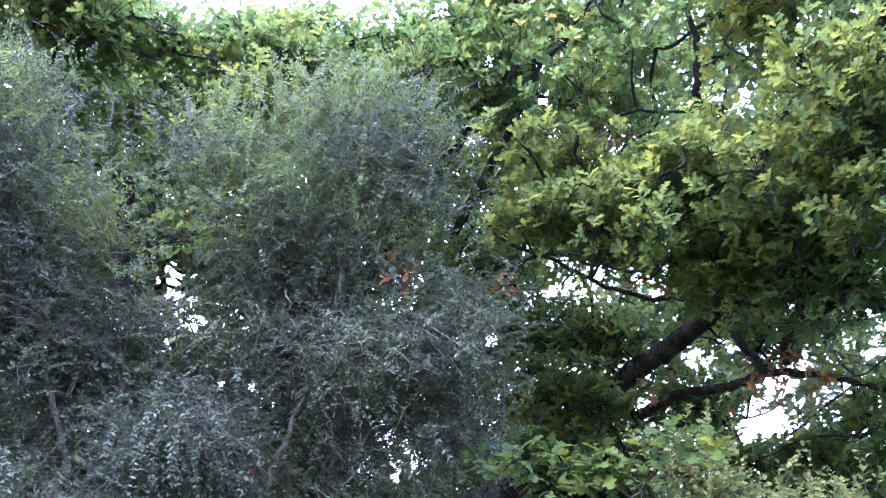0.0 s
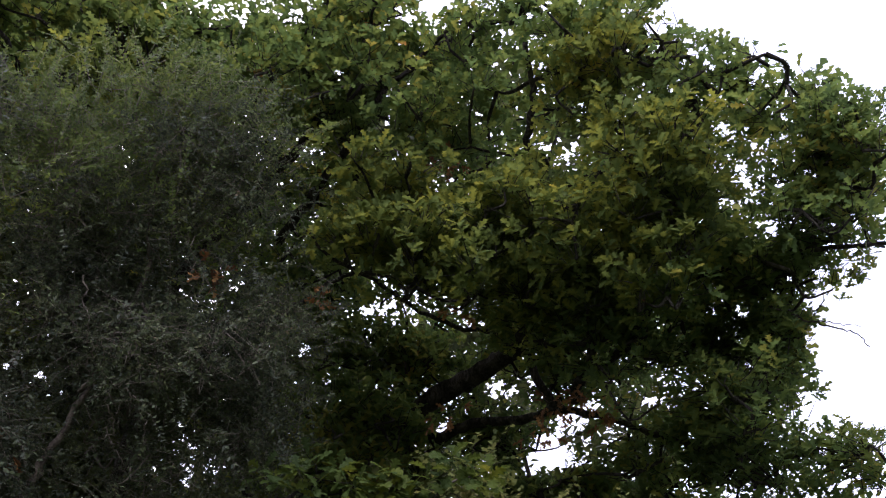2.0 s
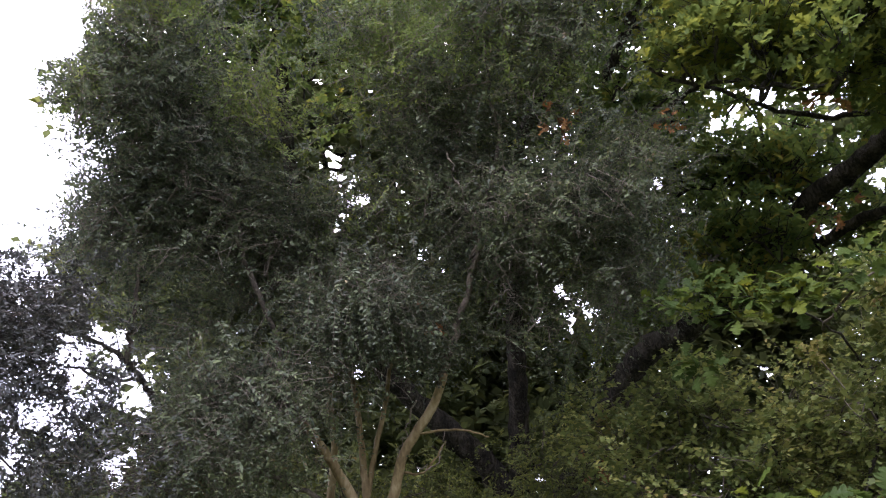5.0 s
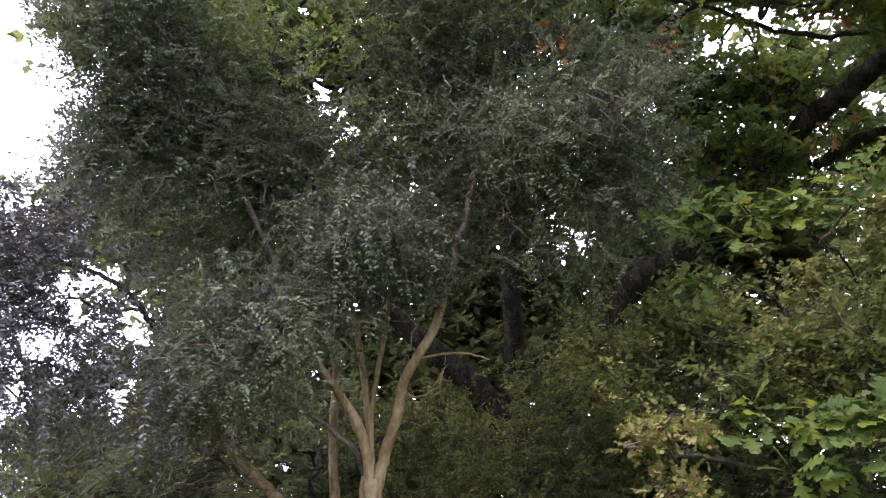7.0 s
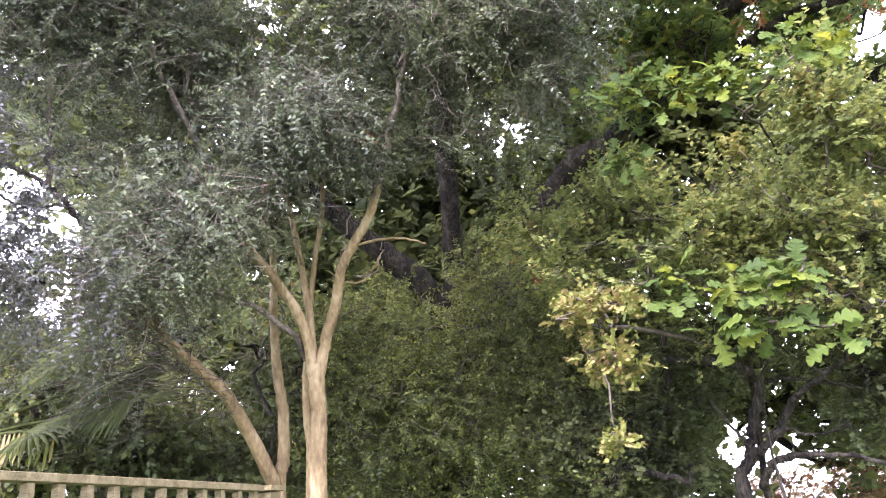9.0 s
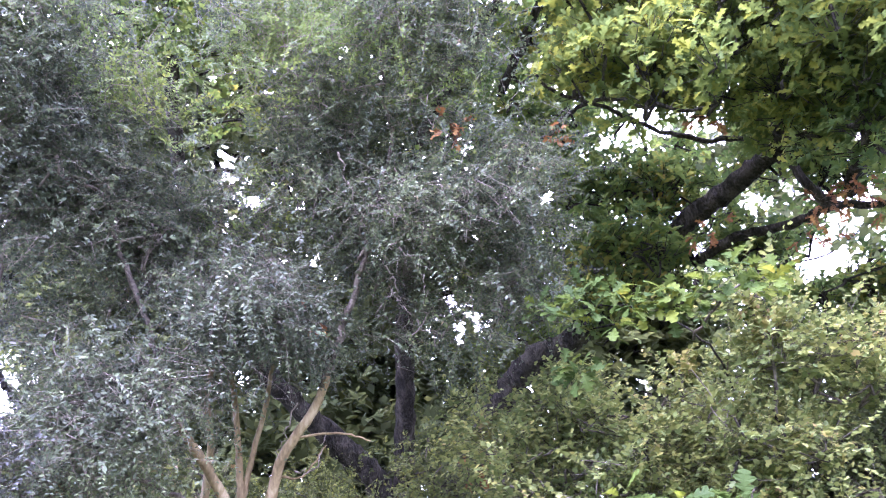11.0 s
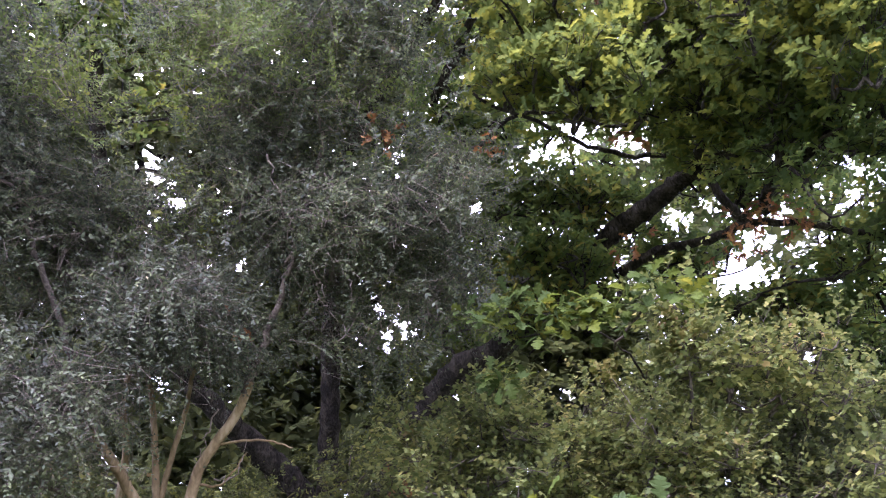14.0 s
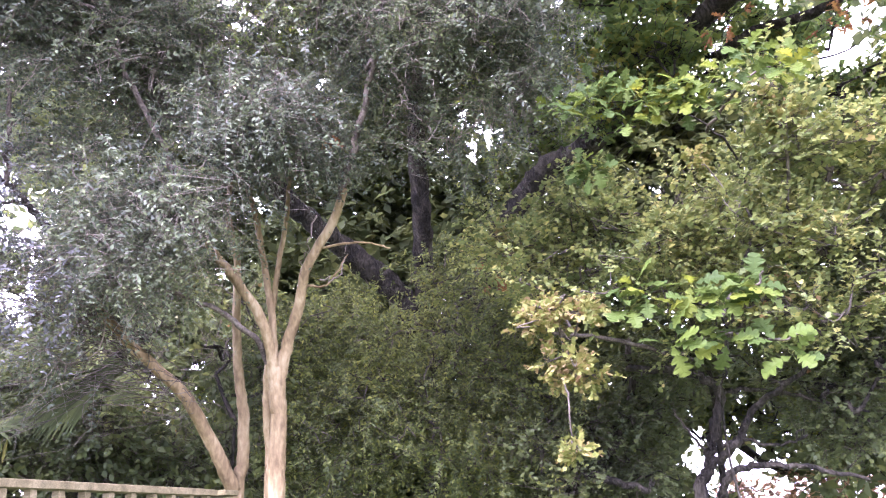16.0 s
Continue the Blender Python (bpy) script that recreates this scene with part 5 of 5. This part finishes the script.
beyond_blobs += [
    ((-30.9, 27.9, 9), 1.42, 1.03, 0.8, 24),
    ((-17.7, 47.8, 9), 2.06, 0.90, 0.9, 60),
    ((7.6, 48.6, 9), 1.42, 1.03, 0.9, 46),
    ((24.0, 41.2, 9), 2.13, 1.48, 1.0, 75),
    ((-32.4, 38.8, 9), 1.48, 1.22, 0.9, 46),
    ((34.8, 40.5, 9), 1.29, 1.48, 0.9, 32),
    ((6.6, 9.7, 8.5), 1.22, 0.43, 0.6, 24),
    ((3.8, 3.8, 8.5), 0.67, 0.55, 0.6, 20),
    ((-14.6, 17.0, 8), 0.52, 0.46, 0.4, 11),
    ((-17.9, 18.3, 8.4), 0.54, 0.42, 0.4, 9),
    ((27.9, 17.9, 8), 0.63, 0.74, 0.6, 22),
    ((24.0, 21.0, 8), 0.74, 0.52, 0.6, 18),
]
beyond_blobs += [
    ((-37.2, 10.1, 8), 0.69, 0.57, 0.6, 20),
    ((-27.2, 39.6, 8.6), 1.60, 1.11, 0.8, 40),
    ((-11.1, 36.4, 8.6), 1.35, 0.98, 0.8, 36),
    ((-19.1, 51.7, 8.6), 1.66, 0.25, 0.5, 40),
    ((4.9, 35.8, 8.6), 0.92, 0.68, 0.5, 20),
    ((-1.8, 28.9, 8.5), 0.43, 0.15, 0.3, 7),
    ((-39.9, 50.4, 8.6), 0.74, 0.55, 0.4, 24),
    ((2.1, 24.4, 8.5), 0.43, 0.36, 0.5, 11),
    ((8.2, 7.2, 8.5), 0.43, 0.30, 0.5, 10),
    ((19.1, 8.0, 8.5), 0.67, 0.67, 0.6, 20),
    ((10.2, 6.2, 8.5), 0.55, 0.30, 0.4, 11),
    ((0.9, 11.9, 8.2), 0.70, 0.53, 0.4, 26),
]
beyond_blobs += [
    ((19.7, 12.3, 8.2), 0.82, 0.59, 0.4, 28),
    ((11.6, 13.7, 8.2), 0.76, 0.41, 0.4, 20),
    ((29.5, 52.7, 8.6), 0.68, 0.74, 0.5, 18),
    ((4.0, 24.9, 8.5), 0.55, 0.43, 0.4, 16),
    ((8.4, 20.6, 8.5), 0.49, 0.36, 0.4, 12),
    ((-17.2, 8.4, 8), 0.52, 0.40, 0.3, 12),
    ((-3.2, 7.5, 8), 0.52, 0.40, 0.3, 12),
    ((-6.1, 16.6, 8), 0.34, 0.34, 0.3, 8),
    ((-0.7, 15.3, 8.2), 0.35, 0.35, 0.3, 8),
    ((-7.6, 41.9, 8.4), 0.90, 0.66, 0.4, 24),
    ((-11.8, 3.1, 7.8), 1.06, 0.39, 0.4, 36),
    ((-19.5, 13.9, 8), 0.74, 0.69, 0.4, 20),
]
beyond_blobs += [
    ((-19.6, 22.3, 8.5), 0.30, 0.30, 0.3, 8),
    ((22.9, 28.8, 8.8), 1.13, 0.50, 0.5, 15),
    ((29.8, 27.7, 8.6), 0.74, 0.55, 0.5, 14),
    ((15.3, 3.1, 8.8), 0.44, 0.25, 0.3, 9),
    ((4.3, 1.6, 8.5), 0.73, 0.36, 0.4, 16),
    ((-34.5, 27.0, 8.4), 1.0, 0.7, 0.6, 44),
    ((24.5, 10.5, 8.2), 0.9, 0.6, 0.5, 38),
    ((-8.6, 27.0, 8.4), 0.40, 0.70, 0.3, 16),
    ((-12.0, 21.5, 8.4), 0.50, 0.30, 0.3, 10),
    ((21.0, 3.4, 8.4), 0.6, 0.3, 0.4, 14),
    ((0.8, 2.4, 8.0), 1.0, 0.45, 0.5, 26),
    ((-27.0, 3.0, 7.6), 1.4, 0.40, 0.5, 34),
    ((-16.0, 2.0, 7.6), 0.9, 0.35, 0.4, 20),
    ((-4.8, 23.4, 8.5), 0.35, 0.22, 0.3, 9),
    ((-0.6, 27.9, 8.5), 0.30, 0.20, 0.3, 7),
    ((27.5, 16.0, 8.2), 0.8, 0.6, 0.5, 26),
    ((-30.5, 13.5, 8.2), 0.9, 0.5, 0.5, 40),
    ((-39.0, 7.5, 8.2), 0.9, 0.5, 0.5, 34),
    ((-25.0, 17.0, 8.4), 0.7, 0.5, 0.4, 26),
    ((-27.5, 24.5, 8.5), 1.0, 0.6, 0.6, 36),
    ((-14.5, 25.5, 8.5), 0.6, 0.4, 0.4, 18),
    ((-19.5, 28.5, 8.6), 0.8, 0.5, 0.4, 22),
    ((-12.8, 13.2, 8.4), 0.55, 0.60, 0.4, 34),
    ((10.8, 23.6, 8.8), 0.60, 0.40, 0.4, 22),
    ((8.0, 25.5, 8.8), 0.50, 0.40, 0.4, 18),
]
beyond_clumps = fill([(c, ax, az, ay, int(n * (1.5 if c[1] < 24 else 0.7 if c[0] > -2 and c[1] < 37 else 0.8 if c[0] > 5 else 1.0))) for c, ax, az, ay, n in beyond_blobs], 0.15)
beyond_clumps = beyond_clumps[~open_air(beyond_clumps)]
branches(beyond, beyond_lines, beyond_clumps, OAK_BARK, 0.006, 0.006)
crown(beyond, beyond_clumps, 0.45, 13, 0.25, 6, 0.175, SMALL, SHADE_LEAF, TWIG_BARK, spread=1.0, flat=0.7, twig=0.004, twigs=False)

# patches of sunlit foliage far back, their sunlight painted in by the leaf colour
sunlit = tree("far_shrub", None, "sunlit yellow-green shrub glimpsed beyond the hedge", "shrub")
ub = spot(*(-14.8, 9.3, 11))
sunlit_lines = [limb("stem", [Vector((ub.x + o, ub.y, -0.1)), Vector((ub.x + o, ub.y, 1.2)), Vector((ub.x + o * 1.5, ub.y, ub.z))], 0.05, 0.015, OAK_BARK, sunlit, 7) for o in (-1.5, 0.0, 1.8)]
sunlit_clumps = fill([((2.6, 6.2, 8.2), 0.21, 0.15, 0.2, 4), ((-2.1, 3.0, 8.2), 0.29, 0.18, 0.2, 5), ((13.2, 5.0, 8.6), 0.55, 0.35, 0.3, 13), ((15.8, 6.0, 8.6), 0.50, 0.30, 0.3, 10), ((7.9, 7.6, 8.6), 0.37, 0.15, 0.3, 9), ((-13.7, 10.8, 8.5), 0.24, 0.24, 0.3, 8), ((-24.2, 11.7, 8.5), 0.49, 0.24, 0.3, 11),
                      ((-34.9, 26.0, 8.5), 0.49, 0.24, 0.3, 9), ((-21.0, 33.7, 8.2), 0.23, 0.29, 0.3, 8), ((-10.5, 23.0, 8.6), 0.31, 0.37, 0.3, 7),
                      ((-12.5, 27.9, 8.5), 0.24, 0.30, 0.3, 7), ((-1.1, 23.1, 8.6), 0.37, 0.25, 0.3, 6), ((-15.3, 3.8, 8.6), 0.37, 0.31, 0.3, 8)], 0.08)
branches(sunlit, sunlit_lines, sunlit_clumps, OAK_BARK, 0.005, 0.004)
crown(sunlit, sunlit_clumps, 0.3, 14, 0.2, 9, 0.085, OVAL, LIT_OAK_LEAF, TWIG_BARK, spread=1.0, flat=0.7, twig=0.003)

# ---- slender conifer whose tip stands over the oak ----
conifer = tree("far_conifer", None, "slender dark conifer tip standing above the oak", "conifer")
ct = spot(*(-33.6, 56.0, 20))
limb("trunk", [Vector((ct.x, ct.y, -0.1)), Vector((ct.x + 0.05, ct.y, ct.z * 0.5)), ct], 0.13, 0.012, OAK_BARK, conifer, 9)
cone = np.array([[ct.x + rng.normal() * 0.03 * q, ct.y + rng.normal() * 0.03 * q, ct.z - 0.12 - 0.2 * q] for q in range(14) for _ in range(2 + q // 3)])
crown(conifer, cone, 0.12, 12, 0.17, 14, 0.06, SMALL, SHADE_LEAF, TWIG_BARK, spread=0.7, flat=0.6, lift=0.5, gaps=False)

# ---- fan palm beside the fence ----
def palm_frond(parent, hub, way, up, length, spokes=26, arc=150, stalk=None):
    """A fan of narrow folded blades round the end of a stalk, drooping at the tips."""
    way = np.array(way) / np.linalg.norm(way)
    up = np.array(up) - np.dot(up, way) * way
    up /= np.linalg.norm(up)
    side = np.cross(way, up)
    vs, fs = [], []
    for i in range(spokes):
        a = radians((i / (spokes - 1) - 0.5) * arc)
        d = math.cos(a) * way + math.sin(a) * side
        s = np.cross(up, d)
        ln = length * (0.8 + 0.25 * math.cos(a)) * rng.uniform(0.92, 1.05)
        w = 0.011
        base = len(vs)
        for q, wd, dp in ((0.0, 0.15, 0.0), (0.35, 0.8, 0.01), (0.7, 1.0, 0.03), (0.9, 0.6, 0.09), (1.0, 0.08, 0.16)):
            m = np.array(hub) + d * ln * q - np.array([0, 0, dp * ln])
            vs += [m - s * w * wd, m + up * 0.012 * wd, m + s * w * wd]
        for j in range(4):
            b = base + j * 3
            fs += [(b, b + 1, b + 4, b + 3), (b + 1, b + 2, b + 5, b + 4)]
    fan = mesh_object("frond", np.array(vs), np.array(fs), PALM_LEAF, parent)
    if stalk is not None:
        v, f = tube(smooth_line([stalk, (Vector(stalk) + Vector(hub)) / 2 + Vector((0, 0, 0.05)), hub], 4), np.linspace(0.012, 0.007, 9), 6)
        mesh_object("stalk", v, f, PALM_LEAF, fan, "", True)


palm = tree("fan_palm", None, "fan palm with stiff pleated green fronds", "palm")
pb = spot(*(-43.6, 4.7, 5.6))
limb("trunk", [Vector((pb.x, pb.y, -0.1)), Vector((pb.x, pb.y, pb.z * 0.5)), pb], 0.09, 0.08, OAK_BARK, palm, 12, 0.1)
palm_frond(palm, spot(*(-39.9, 9.3, 5.2)), (-0.05, -0.1, 1), (0.1, -1, 0.1), 0.5, 22, 100, pb)
palm_frond(palm, spot(*(-31.4, 7.6, 5.2)), (0.75, 0.0, 0.5), (0.3, -0.6, 0.7), 0.42, 18, 50, pb)
palm_frond(palm, spot(*(-37.0, 6.7, 5)), (0.6, -0.3, -0.05), (0.0, -0.5, 0.7), 0.42, 20, 120, pb)

palm_frond(palm, spot(*(-28.8, 11.1, 4.7)), (-0.58, -0.46, -0.58), (-0.2, -0.7, 0.7), 0.55, 22, 60, pb)
palm_frond(palm, spot(*(-30.1, 8.8, 5.1)), (-0.8, -0.1, 0.1), (0.0, -0.7, 0.7), 0.4, 16, 60, pb)

palm_frond(palm, spot(*(-33.4, 7.7, 4.9)), (0.86, -0.1, 0.5), (0.2, -0.7, 0.7), 0.5, 20, 40, pb)
palm_frond(palm, spot(*(-31.5, 13.0, 4.65)), (-0.9, -0.1, -0.25), (0.0, -0.7, 0.7), 0.6, 20, 48, pb)
# an old frond with blades that hang from its rib
rib = smooth_line(places((-39.6, 6.1, 5.0), (-38.3, 6.5, 4.95), (-37.0, 6.5, 4.9), (-35.6, 6.1, 4.9)), 5)
old_frond = mesh_object("old_frond", *tube(rib, np.linspace(0.008, 0.003, len(rib)), 6), PALM_LEAF, palm, "withered frond with hanging pale blades", True)
hung_v, hung_f = [], []
for q in rib[1:]:
    n = len(hung_v)
    ln, sway = rng.uniform(0.13, 0.2), rng.uniform(-0.03, 0.01)
    for u, w in ((0.0, 0.35), (0.35, 1.0), (0.75, 0.8), (1.0, 0.1)):
        m = q + np.array([sway * u * u, -0.03 * u, -ln * u])
        hung_v += [m - np.array([0.011 * w, 0, 0]), m - np.array([0, 0.007 * w, 0]), m + np.array([0.011 * w, 0, 0])]
    for j in range(3):
        b = n + j * 3
        hung_f += [(b, b + 1, b + 4, b + 3), (b + 1, b + 2, b + 5, b + 4)]
mesh_object("blades", np.array(hung_v), np.array(hung_f), STRAW_LEAF, old_frond, "pale withered palm blades")

# ---- wooden fence ----
fence = tree("wooden_fence", None, "weathered wooden balustrade fence with square balusters", "fence")
FR, FL = Vector((-1.39, 3.34, 1.672)), Vector((-1.56, 2.45, 1.672))
run = (FL - FR).normalized()
FL = FR + run * 2.4
side = Vector((run.y, -run.x, 0)).normalized()


def beam(name, a, b, wide, high, parent, bevel=0.005):
    bm = bmesh.new()
    bmesh.ops.create_cube(bm, size=1)
    bmesh.ops.bevel(bm, geom=bm.edges[:], offset=0.07, segments=1, affect="EDGES")
    d = (b - a).normalized()
    s = d.cross(Vector((0, 0, 1)))
    s = s.normalized() if s.length > 0.01 else side
    m = Matrix((d, s, d.cross(s) * -1)).transposed().to_4x4()
    bmesh.ops.transform(bm, matrix=Matrix.Translation((a + b) / 2) @ m @ Matrix.Diagonal(((b - a).length, wide, high, 1)), verts=bm.verts)
    bmesh.ops.recalc_face_normals(bm, faces=bm.faces)
    return part(name, bm, FENCE_WOOD, parent)


up = Vector((0, 0, 1))
beam("top_rail", FR - up * 0.013 + run * 0.05, FL - up * 0.013, 0.05, 0.026, fence)
beam("bottom_rail", FR - up * 0.95 + run * 0.05, FL - up * 0.95, 0.05, 0.06, fence)
end_post = beam("post", Vector((FR.x, FR.y, -0.1)), FR - up * 0.03, 0.088, 0.088, fence)
beam("post_cap", FR - run * 0.055 - up * 0.014, FR + run * 0.055 - up * 0.014, 0.11, 0.022, end_post)
beam("post", Vector((FL.x, FL.y, -0.1)), FL - up * 0.03, 0.088, 0.088, fence)
for i in range(20):
    q = FR + run * (0.10 + 0.112 * i)
    beam("baluster", q - up * 0.93, q - up * 0.027, 0.03, 0.03, fence)

# ---- young oak in front: large single leaves ----
young = tree("oak_sapling", None, "young oak with large bright lobed leaves in front of the maple")
yb = spot(*(11.4, 4.0, 5.2))
young_lines = [
    limb("trunk", [Vector((yb.x + 0.1, yb.y + 0.1, -0.1)), Vector((yb.x + 0.05, yb.y + 0.05, yb.z * 0.5)), yb, *places((12.0, 7.5, 4.6), (12.7, 10.4, 3.85), (9.9, 12.7, 3.75))], 0.010, 0.004, OAK_BARK, young, 8),
    limb("limb", places((12.2, 9.8, 3.9), (15.5, 8.8, 3.8), (17.2, 8.9, 3.75)), 0.01, 0.004, TWIG_BARK, young, 7),
    limb("limb", places((12.7, 10.2, 3.8), (14.7, 12.0, 3.75), (15.7, 13.3, 3.7)), 0.008, 0.004, TWIG_BARK, young, 7),
    limb("limb", places((12.6, 11.0, 4.1), (15.7, 16.9, 4.7), (15.3, 22.3, 4.4), (11.5, 25.7, 4.05), (6.6, 27.0, 4)), 0.009, 0.003, OAK_BARK, young, 7),
    limb("limb", places((14.0, 23.5, 4.25), (16.9, 26.0, 4), (19.9, 26.6, 3.95)), 0.008, 0.004, TWIG_BARK, young, 7),
]
leaf_meshes = []
def large_oak_blade():
    """The near leaves: four rounded lobes a side and a folded midrib."""
    half = [(0.0, 0.01), (0.12, 0.025), (0.19, 0.10), (0.26, 0.13), (0.30, 0.055), (0.33, 0.04), (0.42, 0.18), (0.50, 0.245), (0.55, 0.20), (0.555, 0.07), (0.65, 0.20),
            (0.77, 0.29), (0.82, 0.23), (0.81, 0.09), (0.92, 0.17), (0.99, 0.13), (1.02, 0.04)]
    spine = [0.0, 0.26, 0.46, 0.66, 0.86, 1.02]
    near = [0, 0, 1, 1, 1, 1, 2, 2, 2, 3, 3, 3, 4, 4, 4, 5, 5]
    verts = [(a, 0.0, 0.05 * math.sin(a * 3)) for a in spine]
    faces = []
    for side in (1, -1):
        base = len(verts)
        verts += [(a + 0.015 * side, side * w, 0.25 * w + 0.05 * math.sin(a * 3) + 0.03 * math.sin(a * 23)) for a, w in half]
        for i in range(16):
            a, b = near[i], near[i + 1]
            tri = [(a, base + i, base + i + 1)] + ([(a, base + i + 1, b)] if a != b else [])
            faces += [t if side < 0 else t[::-1] for t in tri]
    return np.array(verts), np.array(faces)


for bend in (-0.22, 0.0, 0.15):
    lv, lf = large_oak_blade()
    lv[:, 2] += bend * lv[:, 0] ** 2
    me = bpy.data.meshes.new("leaf")
    me.from_pydata(lv.tolist(), [], lf.tolist())
    me.materials.append(SAPLING_LEAF)
    leaf_meshes.append(me)


def single_leaves(parent, blobs, size):
    """Rosettes of large leaves, each leaf an object of its own."""
    for centre, ax, az, ay, n in blobs:
        for c in fill([(centre, ax, az, ay, n)], 0.02):
            turn = rng.random() * 6.28
            for i in range(int(rng.integers(4, 7))):
                a = turn + i * 2.4
                d = Vector((math.cos(a), -0.3 + 0.4 * rng.normal(), 0.5 * math.sin(a) - 0.2 + 0.2 * rng.normal())).normalized()
                nor = Vector((0.5 * rng.normal(), -0.7 + 0.5 * rng.normal(), 0.95)).normalized()
                s = nor.cross(d).normalized()
                nor = d.cross(s)
                k = size * rng.uniform(0.7, 1.15)
                ob = new("leaf", leaf_meshes[rng.integers(3)])
                m = Matrix((d * k, s * k * 1.32, nor * k)).transposed().to_4x4()
                ob.matrix_world = Matrix.Translation(Vector(c) + d * 0.015) @ m
                ob.parent = parent


single_leaves(young, [
    ((7.2, 12.9, 3.7), 0.11, 0.07, 0.10, 3),
    ((11.5, 11.9, 3.75), 0.15, 0.09, 0.12, 4),
    ((14.8, 12.7, 3.7), 0.11, 0.06, 0.10, 3),
    ((16.3, 8.7, 3.75), 0.11, 0.07, 0.10, 2),
    ((9.9, 9.6, 3.75), 0.13, 0.05, 0.10, 3),
    ((13.5, 9.9, 3.75), 0.09, 0.04, 0.08, 2),
], 0.125)
single_leaves(young, [
    ((5.6, 22.4, 4), 0.10, 0.02, 0.08, 4),
    ((5.3, 27.0, 4), 0.17, 0.10, 0.12, 9),
    ((9.6, 26.6, 4), 0.17, 0.09, 0.12, 10),
    ((13.9, 26.1, 3.95), 0.14, 0.09, 0.12, 9),
    ((17.6, 27.3, 3.95), 0.10, 0.06, 0.10, 5),
    ((20.0, 26.4, 3.95), 0.08, 0.06, 0.10, 5),
], 0.092)
